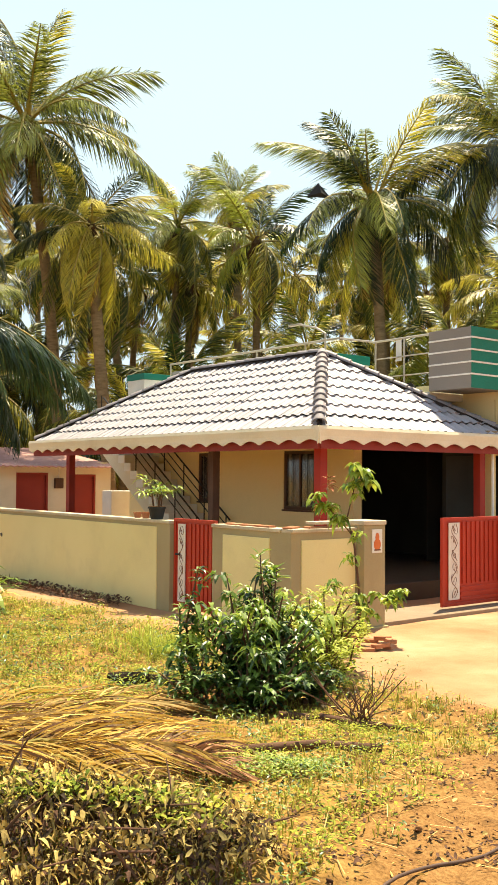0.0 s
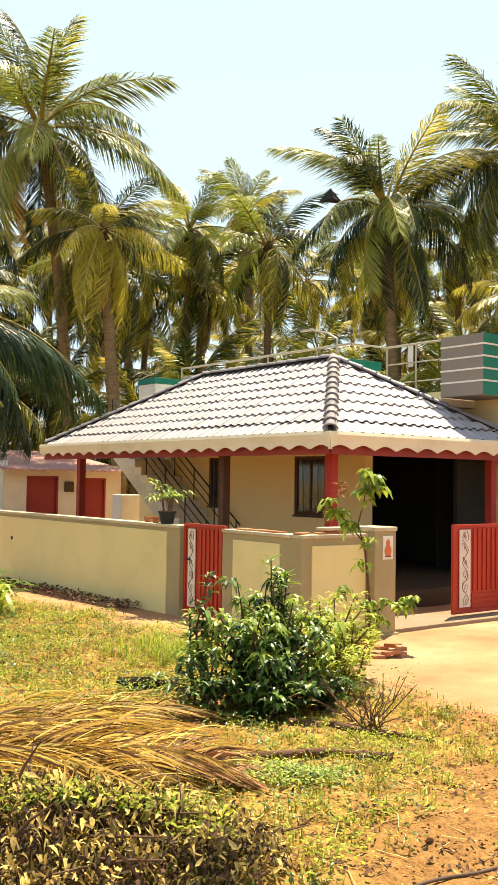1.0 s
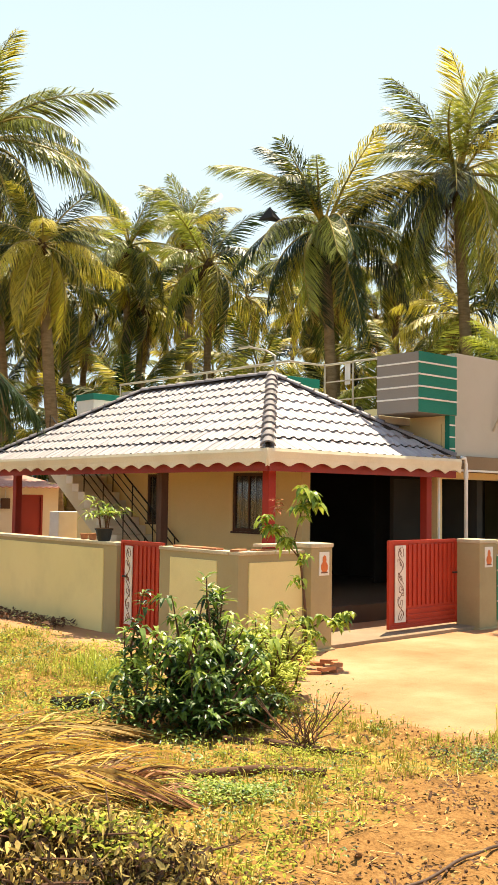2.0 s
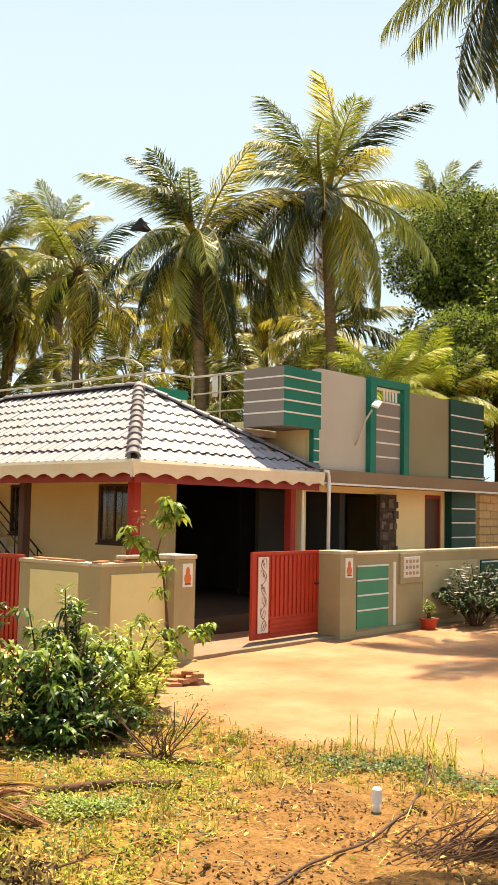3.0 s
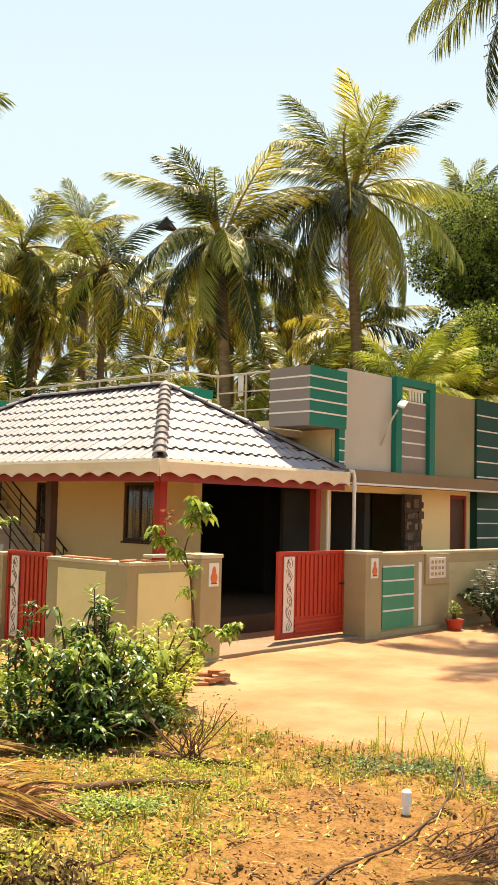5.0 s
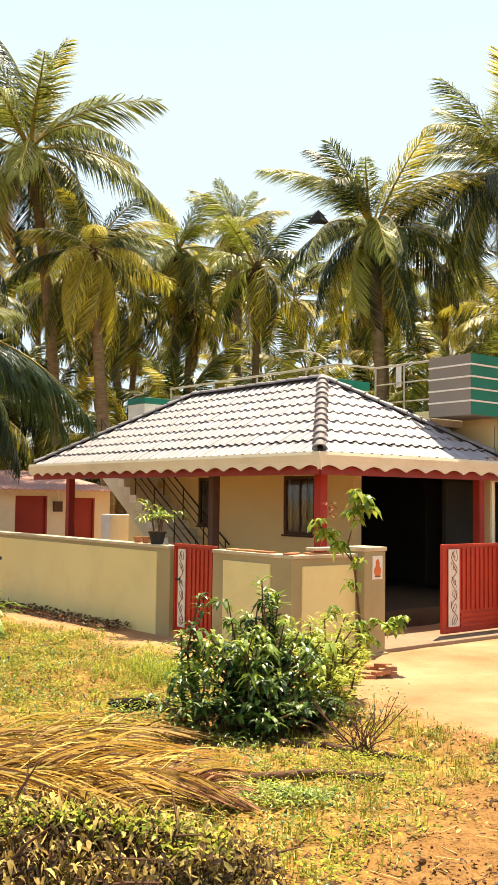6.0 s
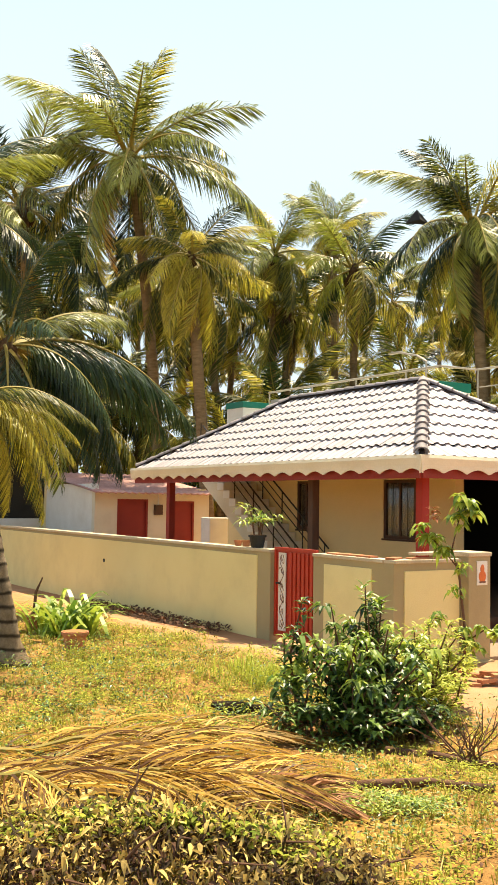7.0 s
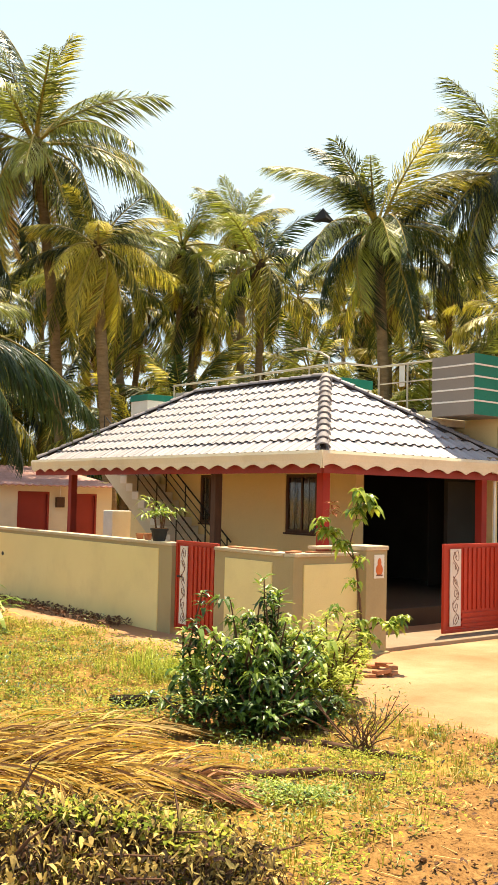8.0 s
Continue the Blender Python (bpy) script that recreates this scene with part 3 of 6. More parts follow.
def window_y(y0, y1, z0, z1, panes):
    """A wooden window in the porch wall."""
    w = part("window", box(WX + 0.02, y0, z0, WX + 0.09, y0 + 0.07, z1), M_WOOD, house, "dark teak window with shutters")
    part("frame", box(WX + 0.02, y1 - 0.07, z0, WX + 0.09, y1, z1), M_WOOD, w)
    part("frame", box(WX + 0.02, y0 + 0.07, z0, WX + 0.09, y1 - 0.07, z0 + 0.07), M_WOOD, w)
    part("frame", box(WX + 0.02, y0 + 0.07, z1 - 0.07, WX + 0.09, y1 - 0.07, z1), M_WOOD, w)
    step = (y1 - y0 - 0.14) / panes
    for k in range(panes):
        a = y0 + 0.07 + k * step
        part("shutter_stile", box(WX + 0.03, a, z0 + 0.07, WX + 0.075, a + 0.05, z1 - 0.07), M_WOOD, w)
        part("pane", box(WX + 0.05, a + 0.05, z0 + 0.07, WX + 0.06, a + step, z1 - 0.07), M_GLASS, w)
        part("curtain", box(WX + 0.1, a + 0.06, z0 + 0.09, WX + 0.12, a + step * 0.8, z1 - 0.09, 0.006), M_CURTAIN, w, "greyish hanging curtain")
        part("grille", tube([(WX + 0.02, a + step * 0.5, z0 + 0.05), (WX + 0.02, a + step * 0.5, z1 - 0.05)], 0.008, 6), M_METAL, w)
    part("sill", box(WX - 0.03, y0 - 0.03, z0 - 0.04, WX + 0.05, y1 + 0.03, z0, 0.008), M_WOOD, w)


window_y(14.75, 15.8, 1.4, 2.66, 2)
window_y(18.25, 19.0, 1.5, 2.66, 2)

# sit-out behind the gate, its deep shade put into near-black walls
part("porch_back_wall", box(WX + 0.23, 18.2, 0.3, 17.2, 18.4, 3.4), M_SHADE, house, "porch wall, coloured dark for the porch shade")
part("porch_side_wall", box(17.0, 11.98, 0.3, 17.2, 18.2, 3.4), M_SHADE, house, "porch wall, coloured dark for the porch shade")
part("porch_inner_wall", box(WX + 0.23, IY, 0.3, WX + 0.25, 18.2, 3.4), M_SHADE, house, "porch wall, coloured dark for the porch shade")
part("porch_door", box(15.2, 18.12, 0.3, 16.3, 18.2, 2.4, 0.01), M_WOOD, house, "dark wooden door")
part("porch_screen", box(15.95, 13.9, 0.3, 17.0, 13.95, 2.95, 0.005), M_SHADE, house, "screen, coloured dark for the porch shade")
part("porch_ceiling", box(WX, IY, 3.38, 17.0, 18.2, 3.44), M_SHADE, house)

# front wall on the right of the porch
wall_with_holes("wall", "x", LY, 15.35, EAST, 0.3, 2.98, [(15.5, 18.75, 0.3, 2.56), (20.2, 21.0, 1.0, 2.6)], 0.23, M_CREAM, house)
# recess wall and ceiling coloured near-black in place of shade
part("recess_back", box(15.5, 13.0, 0.3, 18.75, 13.1, 2.9), M_SHADE, house, "recessed front wall, coloured dark for shade")
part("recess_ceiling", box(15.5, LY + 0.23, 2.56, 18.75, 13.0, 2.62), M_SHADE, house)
w = part("window", box(20.2, LY + 0.03, 1.0, 20.28, LY + 0.12, 2.6), M_MAROON, house, "narrow brown window")
part("frame", box(20.92, LY + 0.03, 1.0, 21.0, LY + 0.12, 2.6), M_MAROON, w)
part("frame", box(20.28, LY + 0.03, 2.52, 20.92, LY + 0.12, 2.6), M_MAROON, w)
part("shutter", box(20.28, LY + 0.06, 1.0, 20.92, LY + 0.09, 2.52, 0.004), M_WOOD, w, "closed dark brown shutter")
pil = part("pilaster", box(21.15, LY - 0.2, 0.0, 22.4, LY, 2.7, 0.006), M_GREENSHADED, house, "green pilaster with white lines, darkened as in tree shade")
for z in (0.5, 0.85, 1.2, 1.56, 1.92, 2.27):
    part("white_line", box(21.15, LY - 0.215, z, 22.4, LY - 0.198, z + 0.03), M_WHITE, pil)
clad = part("clad_column", box(18.05, LY - 0.12, 0.0, 18.74, LY - 0.03, 2.56), M_STONE, house, "column clad with dark stones")
random.seed(2)
for k in range(40):
    x, z = 18.05 + random.random() * 0.56, 0.1 + (k // 4) * 0.24
    part("stone", box(x, LY - 0.15 - random.random() * 0.03, z, x + 0.12 + random.random() * 0.1, LY - 0.1, z + 0.1 + random.random() * 0.1, 0.01), M_STONE, clad)
part("sunshade", box(14.25, SY, 2.7, 22.6, LY + 0.23, 2.98, 0.012), M_BROWN, house, "brown projecting sunshade slab")
part("sunshade_edge", box(14.3, SY - 0.012, 2.68, 22.6, SY + 0.03, 2.72), M_WHITE, house)

# upper walls and terrace
part("terrace_slab", box(12.75, IY + 0.1, 3.42, EAST, BACK, TERR), M_GREY, house)
part("front_slab", box(13.95, PY + 0.99, 3.6, EAST, IY + 0.1, TERR - 0.004, 0.01), M_GREY, house)
part("front_slab", box(15.1, PY + 0.2, 3.6, EAST, PY + 0.98, TERR - 0.004), M_GREY, house)
part("upper_wall", box(15.05, PY, 2.98, 16.68, PY + 0.2, 4.97, 0.006), M_GREY, house, "plain grey upper wall")
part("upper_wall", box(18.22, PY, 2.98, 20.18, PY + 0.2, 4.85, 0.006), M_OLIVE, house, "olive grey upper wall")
bx = part("corner_parapet", box(13.9, PY - 0.02, 3.75, 15.06, PY + 0.98, 4.88, 0.006), M_DGREY, house, "projecting parapet with grey and teal stripes")
part("teal_face", box(13.905, PY - 0.03, 3.755, 15.06, PY - 0.015, 4.885), M_GREEN, bx)
for k in range(4):
    z = 3.75 + 0.245 + 0.225 * k
    part("white_line", box(13.885, PY - 0.045, z, 15.06, PY - 0.028, z + 0.03), M_WHITE, bx)
    part("white_line", box(13.885, PY - 0.028, z, 13.902, PY + 0.98, z + 0.03), M_WHITE, bx)
cor = part("corner_strip", box(14.86, PY - 0.008, 2.98, 15.04, PY + 0.1, 3.75), M_GREEN, house, "teal corner strip")
for z in (3.1, 3.32, 3.55):
    part("white_line", box(14.86, PY - 0.018, z, 15.04, PY - 0.006, z + 0.028), M_WHITE, cor)
part("corner_wall", box(14.9, PY + 0.1, 2.98, 15.05, PY + 0.2, 3.75), M_CREAM, house)
part("cream_wall", box(14.9, PY + 0.22, 2.98, 15.08, IY, 3.6), M_CREAM, house)
part("cream_wall", box(14.9, PY + 0.2, 3.6, 15.08, PY + 0.98, 3.75), M_CREAM, house)

fr = part("teal_portal", box(16.68, PY - 0.12, 2.98, 16.9, PY + 0.2, 5.0, 0.006), M_GREEN, house, "teal portal frame with grey striped infill")
part("portal_side", box(18.0, PY - 0.12, 2.98, 18.22, PY + 0.2, 5.0, 0.006), M_GREEN, fr)
part("portal_top", box(16.9, PY - 0.12, 4.84, 18.0, PY + 0.2, 5.0, 0.006), M_GREEN, fr)
part("infill", box(16.9, PY - 0.02, 2.98, 18.0, PY + 0.1, 4.55, 0.004), M_DGREY, fr)
for z in (3.32, 3.62, 3.9, 4.2, 4.5):
    part("white_line", box(16.95, PY - 0.035, z, 17.95, PY - 0.018, z + 0.035), M_WHITE, fr)
part("white_line", box(16.95, PY - 0.035, 4.78, 17.95, PY + 0.05, 4.82), M_WHITE, fr)
for k in range(5):
    part("infill_slat", box(17.35 + 0.12 * k, PY - 0.02, 4.55, 17.38 + 0.12 * k, PY + 0.02, 4.8), M_WHITE, fr)
pg = part("green_pilaster", box(20.18, PY - 0.06, 2.98, 21.85, PY + 0.25, 4.88, 0.006), M_GREENSHADED, house, "green pilaster with white lines, darkened as in tree shade")
for z in (3.02, 3.38, 3.75, 4.12, 4.48):
    part("white_line", box(20.18, PY - 0.075, z, 21.85, PY - 0.058, z + 0.03), M_WHITE, pg)
part("side_wall", box(21.77, LY + 0.23, 0.0, 22.0, BACK, 4.85), M_CREAM, house)
part("back_wall", box(WX, BACK, 0.0, 22.0, BACK + 0.2, 3.9), M_CREAM, house)
part("ridge_upstand", box(12.78, IY + 0.1, TERR, 12.95, 19.2, 4.62, 0.01), M_GREY, house, "low plastered wall behind the ridge")
part("teal_block", box(13.0, 20.8, TERR, 14.6, 21.6, 4.72, 0.01), M_WHITE, house, "white terrace wall with teal edge")
part("teal_edge", box(12.98, 20.78, 4.58, 14.62, 21.62, 4.74, 0.01), M_GREEN, house)
part("stair_head", box(16.0, 17.0, TERR, 17.3, 19.5, 5.1, 0.01), M_WHITE, house, "white terrace block with teal edge")
part("stair_head_edge", box(15.98, 16.98, 4.93, 17.32, 19.52, 5.16, 0.01), M_GREEN, house)

rail = thing("terrace_railing", "galvanised steel railing on the terrace edge", "railing")
ya, yb = PY + 1.0, 19.6
for z in (4.86, 4.5, 4.12):
    part("rail", tube([(14.0, ya, z), (14.0, 13.6, z)], 0.022 if z > 4.8 else 0.013, 8), M_STEEL, rail)
part("rail", tube([(13.0, 13.6, 4.85), (13.0, yb, 4.85)], 0.025, 8), M_STEEL, rail)
for y in (ya + 0.02, 12.8, 13.58):
    part("post", tube([(14.0, y, TERR), (14.0, y, 4.86)], 0.02, 8), M_STEEL, rail)
for y in (14.6, 16.2, 17.8, 19.58):
    part("post", tube([(13.0, y, TERR), (13.0, y, 4.85)], 0.02, 8), M_STEEL, rail)
part("rail", tube([(13.0, 13.6, 4.85), (14.0, 13.6, 4.86)], 0.022, 8), M_STEEL, rail)

# ---- tiled roof ----
EC, AP, TL, TR_, RL = Vector((10.04, 10.95, 2.885)), Vector((12.6, 13.66, 4.485)), Vector((10.04, 20.86, 2.885)), Vector((14.85, 10.95, 2.885)), Vector((12.6, 18.04, 4.485))
roof = thing("tile_roof", "hipped porch roof of pale grey interlocking tiles", "roof", kind="structure")


def wave(s):
    """Cross-section of a tile: a shallow pan and a raised roll with steep sides."""
    return 0.03 * math.sin(math.pi * (s - 0.45) / 0.55) ** 0.6 if 0.45 < s < 1 else -0.004 * math.sin(math.pi * s / 0.45) if s <= 0.45 else 0.0


def tile_bm(w, h):
    bm = bmesh.new()
    n = 20
    top, low, lip, bot = [], [], [], []
    for i in range(n + 1):
        s = i / n
        z = wave(s)
        top.append(bm.verts.new((s * w, h + 0.05, z + 0.006)))
        low.append(bm.verts.new((s * w, 0, z + 0.037)))
        lip.append(bm.verts.new((s * w, 0, z + 0.037)))
        bot.append(bm.verts.new((s * w, 0.035, z + 0.004)))
    for i in range(n):
        bm.faces.new((low[i], low[i + 1], top[i + 1], top[i]))
        bm.faces.new((bot[i], bot[i + 1], lip[i + 1], lip[i]))
    bm.faces.new((bot[0], lip[0], top[0]))
    bm.faces.new((lip[n], bot[n], top[n]))
    return bm


def tiled(name, label, o, u, v, length, rows, lines, polygon):
    """Lays tiles over a slope: o its lower corner, u along the eave, v up; lines: (point, outward normal) in u, v of the hips."""
    nrm = u.cross(v)
    slope = part(name, bmesh.new(), M_DARK, roof, label)
    bm = bmesh.new()
    for d in (0.0, -0.06):
        bm.faces.new([bm.verts.new(o + u * a + v * b + nrm * d) for a, b in polygon])
    slope.data = mesh_of(bm, name, M_DARK)
    base = Matrix((u, v, nrm)).transposed().to_4x4()
    base.translation = o
    span = max(p[1] for p in polygon)
    h = span / rows
    count = round(length / 0.225)
    w = length / count
    whole = mesh_of(tile_bm(w, h), "tile", M_TILE, smooth=True)
    for r in range(rows):
        for c in range(count):
            x, y = c * w, r * h - (0.05 if r == 0 else 0)
            corners = [(x, y), (x + w, y), (x, y + h), (x + w, y + h)]
            out = [[(px - p[0]) * q[0] + (py - p[1]) * q[1] > 0 for px, py in corners] for p, q in lines]
            if any(all(f) for f in out):
                continue
            me = whole
            if any(any(f) for f in out):
                bm = tile_bm(w, h)
                for p, q in lines:
                    bmesh.ops.bisect_plane(bm, geom=bm.verts[:] + bm.edges[:] + bm.faces[:], plane_co=(p[0] - x, p[1] - y, 0), plane_no=(q[0], q[1], 0), clear_outer=True)
                me = mesh_of(bm, "tile", M_TILE, smooth=True)
            t = part("tile", me, None, slope)
            t.matrix_local = base @ Matrix.Translation((x, y, random.uniform(0, 0.006))) @ pose(0, 0, 0, random.uniform(-0.4, 0.4), 0, random.uniform(-0.3, 0.3))
    return slope


random.seed(11)
up_l = Vector((AP.x - EC.x, 0, AP.z - EC.z))
ll = up_l.length
up_f = Vector((0, AP.y - EC.y, AP.z - EC.z))
lf = up_f.length
len_l, a1, a2 = TL.y - EC.y, TL.y - RL.y, TL.y - AP.y
tiled("side_slope", "side slope of pale grey tiles", TL, Vector((0, -1, 0)), up_l.normalized(), len_l, 8,
      [((0, 0), (-ll, a1)), ((len_l, 0), (ll, len_l - a2)), ], [(0, 0), (len_l, 0), (a2, ll), (a1, ll)])
len_f, b1 = TR_.x - EC.x, AP.x - EC.x
tiled("front_slope", "front hip slope of pale grey tiles", EC, Vector((1, 0, 0)), up_f.normalized(), len_f, 8,
      [((0, 0), (-lf, b1)), ((len_f, 0), (lf, len_f - b1))], [(0, 0), (len_f, 0), (b1, lf)])
bm = bmesh.new()
for quad in ((AP, TR_, Vector((14.85, 13.66, 2.885))), (RL, TL, Vector((12.7, 20.86, 2.885)), Vector((12.7, 18.04, 4.425)))):
    bm.faces.new([bm.verts.new(p + Vector((0, 0, -0.01))) for p in quad])
ext = bmesh.ops.extrude_face_region(bm, geom=bm.faces[:])
bmesh.ops.translate(bm, verts=[g for g in ext["geom"] if isinstance(g, bmesh.types.BMVert)], vec=(0, 0, -0.06))
part("rear_deck", bm, M_DARK, roof)


def cap_line(name, label, a, b, count, r=0.13):
    """Half-round cap tiles from a (low) to b (high), each lapping the one below."""
    line = part(name, tube([a, b], 0.05, 6), M_DARK, roof, label)
    d = b - a
    h = d.length / count
    bm = bmesh.new()
    rings = []
    for t, rr in ((0, r), (0.06, r * 1.06), (0.1, r), (1.15, r * 0.62)):
        rings.append([bm.verts.new((rr * math.cos(math.pi * k / 8), t * h, rr * 0.85 * math.sin(math.pi * k / 8))) for k in range(9)])
    inner = [bm.verts.new(((r - 0.02) * math.cos(math.pi * k / 8), 0, (r - 0.02) * 0.85 * math.sin(math.pi * k / 8))) for k in range(9)]
    for r0, r1 in zip([inner] + rings, rings):
        for k in range(8):
            bm.faces.new((r0[k], r0[k + 1], r1[k + 1], r1[k]))
    me = mesh_of(bm, "cap_tile", M_CAP, smooth=True)
    y = d.normalized()
    x = y.cross(Vector((0, 0, 1))).normalized()
    m = Matrix((x, y, x.cross(y))).transposed().to_4x4()
    for k in range(count):
        c = part("cap_tile", me, None, line)
        m.translation = a + d * (k / count) + Vector((0, 0, 0.02 + 0.012))
        c.matrix_local = m @ pose(0, 0, 0, 1.2, random.uniform(-2, 2), random.uniform(-0.8, 0.8))


Z = Vector((0, 0, 0.03))
cap_line("front_hip", "hip of half-round cap tiles", EC + Z + Vector((-0.03, -0.03, -0.02)), AP + Z, 13, 0.12)
cap_line("left_hip", "far hip of cap tiles", TL + Z, RL + Z, 13, 0.1)
cap_line("ridge", "ridge of cap tiles", RL + Z, AP + Z, 13, 0.1)
cap_line("right_hip", "hip of cap tiles", TR_ + Z, AP + Z, 13, 0.1)


def gutter(name, along, a0, a1, face, z):
    """A cream box gutter with a scalloped valance and a red board behind it."""
    g = part(name, bmesh.new(), M_GUTTER, roof, "cream gutter with a scalloped lower edge")
    bm = bmesh.new()
    n = int((a1 - a0) / 0.04)
    prof = [(0.0, -0.02), (-0.1, 0.0), (-0.12, -0.05), (-0.1, -0.16)]
    rows_ = []
    for i in range(n + 1):
        s = a0 + (a1 - a0) * i / n
        f = ((s - a0) / 0.5) % 1.0
        low = -0.285 + 0.075 * math.sin(math.pi * f)
        ring = [(d, z + q) for d, q in prof] + [(-0.095, z + low), (-0.075, z + low), (-0.07, z - 0.1)]
        rows_.append([bm.verts.new((face + d, s, q) if along == "y" else (s, face + d, q)) for d, q in ring])
    for r0, r1 in zip(rows_, rows_[1:]):
        for k in range(len(r0) - 1):
            bm.faces.new((r0[k], r0[k + 1], r1[k + 1], r1[k]))
    bm.faces.new(rows_[0])
    bm.faces.new(rows_[-1])
    g.data = mesh_of(bm, name, M_GUTTER)
    board = box(face + 0.02, a0 + 0.1, z - 0.355, face + 0.05, a1, z - 0.05) if along == "y" else box(a0 + 0.1, face + 0.02, z - 0.355, a1, face + 0.05, z - 0.05)
    part("fascia_board", board, M_MAROON, g, "dark red fascia board")


gutter("side_gutter", "y", EC.y - 0.12, TL.y + 0.15, EC.x, 2.905)
gutter("front_gutter", "x", EC.x - 0.12, 14.9, EC.y, 2.905)
part("soffit", box(10.12, 11.03, 2.775, 13.45, 20.8, 2.81), M_CREAM, roof, "cream porch ceiling")
part("soffit", box(13.45, 11.03, 2.775, 14.85, 13.6, 2.805), M_CREAM, roof, "cream porch ceiling")
part("pipe_rail", tube([(10.3, 11.15, 2.57), (10.3, 20.7, 2.57)], 0.007, 6), M_PVC, roof, "thin white rail under the eave")
for rx, ry in ((10.3, 11.15), (10.3, 14.6), (10.3, 17.8), (10.3, 20.7)):
    part("rail_hanger", tube([(rx, ry, 2.57), (rx, ry, 2.79)], 0.008, 6), M_PVC, roof)
# the two side posts get darker colours for the shade under the roof
for x, y, m, lab in ((10.78, 11.72, M_POST, "square red-painted steel porch post"), (14.95, 11.72, M_POST, "square red-painted steel porch post"), (10.78, 14.72, M_WOOD, "square porch post, dark maroon as in the roof shade"), (10.78, 20.5, M_MAROON, "square porch post, dark maroon as in the roof shade")):
    p = tagged(new("porch_post", mesh_of(box(x - 0.08, y - 0.08, 0.3, x + 0.08, y + 0.08, 2.79, 0.01), "porch_post", m)), lab, "post", "porch posts")

# ---- coconut palms ----
def frond_mesh(name, length, droop, mat, seed, leaflets=112, hang=0.55, wide=0.0135):
    """A feather leaf along +y that arches up and then droops; leaflets hang to both sides."""
    rnd = random.Random(seed)
    verts, faces = [], []
    pts = []
    for i in range(15):
        t = i / 14
        pts.append(Vector((0.1 * math.sin(t * 2 + seed), length * t * (1 - 0.18 * droop * t), length * (0.16 * t - droop * 0.72 * t ** 2.2))))
    for i in range(14):                      # rib
        w0, w1 = 0.05 * (1 - i / 14) + 0.008, 0.05 * (1 - (i + 1) / 14) + 0.008
        k = len(verts)
        for p, w in ((pts[i], w0), (pts[i + 1], w1)):
            verts += [p + Vector((-w, 0, 0)), p + Vector((0, 0, w)), p + Vector((w, 0, 0)), p + Vector((0, 0, -w * 0.6))]
        for j in range(4):
            faces.append((k + j, k + (j + 1) % 4, k + 4 + (j + 1) % 4, k + 4 + j))
    nrib = len(faces)
    for i in range(leaflets):
        t = 0.16 + 0.84 * (i + rnd.random() * 0.6) / leaflets
        f = t * 14
        a = min(int(f), 13)
        p = pts[a].lerp(pts[a + 1], f - a)
        d = (pts[a + 1] - pts[a]).normalized()
        size = length * 0.3 * math.sin(math.pi * min(1, 0.12 + 0.8 * t)) ** 0.7 * rnd.uniform(0.8, 1.1)
        for sgn in (-1, 1):
            if rnd.random() < 0.11:
                continue
            side_ = Vector((sgn, 0, 0))
            out = (side_ * rnd.uniform(0.55, 0.9) + d * rnd.uniform(0.45, 1.0) + Vector((0, 0, 0.15 - hang * rnd.uniform(0.4, 1.3)))).normalized()
            mid = p + out * size * 0.55
            tip = mid + (out + Vector((0, 0, -hang * rnd.uniform(0.9, 2.2)))).normalized() * size * 0.5
            wv = d.cross(out).normalized().cross(out).normalized() * wide * (length / 3.5)
            k = len(verts)
            verts += [p - wv * 0.5, p + wv * 0.5, mid + wv, mid - wv, tip]
            faces += [(k, k + 1, k + 2, k + 3), (k + 3, k + 2, k + 4)]
    me = bpy.data.meshes.new(name)
    me.from_pydata([tuple(v) for v in verts], [], faces)
    me.materials.append(mat)
    me.materials.append(M_RIB)
    me.polygons.foreach_set("material_index", [1] * nrib + [0] * (len(faces) - nrib))
    return me


FROND = [frond_mesh("frond", 3.7, d, m, s, hang=h) for s, (d, m, h) in enumerate([(0.42, M_LEAF, 0.55), (0.65, M_LEAF, 0.75), (0.75, M_LEAF, 0.9), (0.95, M_LEAF, 1.1), (0.6, M_LEAFY, 0.8), (1.05, M_LEAFY, 1.2), (0.6, M_LEAFDEEPSHADE, 0.75), (0.9, M_LEAFDEEPSHADE, 1.1), (0.5, M_YOUNG, 0.6), (0.8, M_YOUNG, 0.9)])]
NEARF = [frond_mesh("frond", 3.7, d, m, s, leaflets=150, hang=h, wide=0.012) for s, (d, m, h) in enumerate([(0.5, M_LEAF, 0.6), (0.8, M_LEAF, 0.9), (0.7, M_LEAFY, 0.8), (1.0, M_LEAFY, 1.1), (0.85, M_LEAFDEEPSHADE, 1.5)])]
FARF = [frond_mesh("frond", 3.7, d, m, s, leaflets=60, hang=h, wide=0.023) for s, (d, m, h) in enumerate([(0.42, M_LEAF, 0.55), (0.65, M_LEAF, 0.75), (0.75, M_LEAF, 0.9), (0.95, M_LEAF, 1.1), (0.6, M_LEAFY, 0.8), (1.05, M_LEAFY, 1.2), (0.6, M_LEAFDEEPSHADE, 0.75), (0.9, M_LEAFDEEPSHADE, 1.1)])]
DRYF = [frond_mesh("frond", 3.4, 1.1, M_LEAFDRY, 31, hang=1.0)]


nut_bm = bmesh.new()
bmesh.ops.create_uvsphere(nut_bm, u_segments=8, v_segments=6, radius=0.12, matrix=Matrix.Diagonal((1, 1, 1.2, 1)))
NUT = mesh_of(nut_bm, "coconut", M_YBUSH, smooth=True)


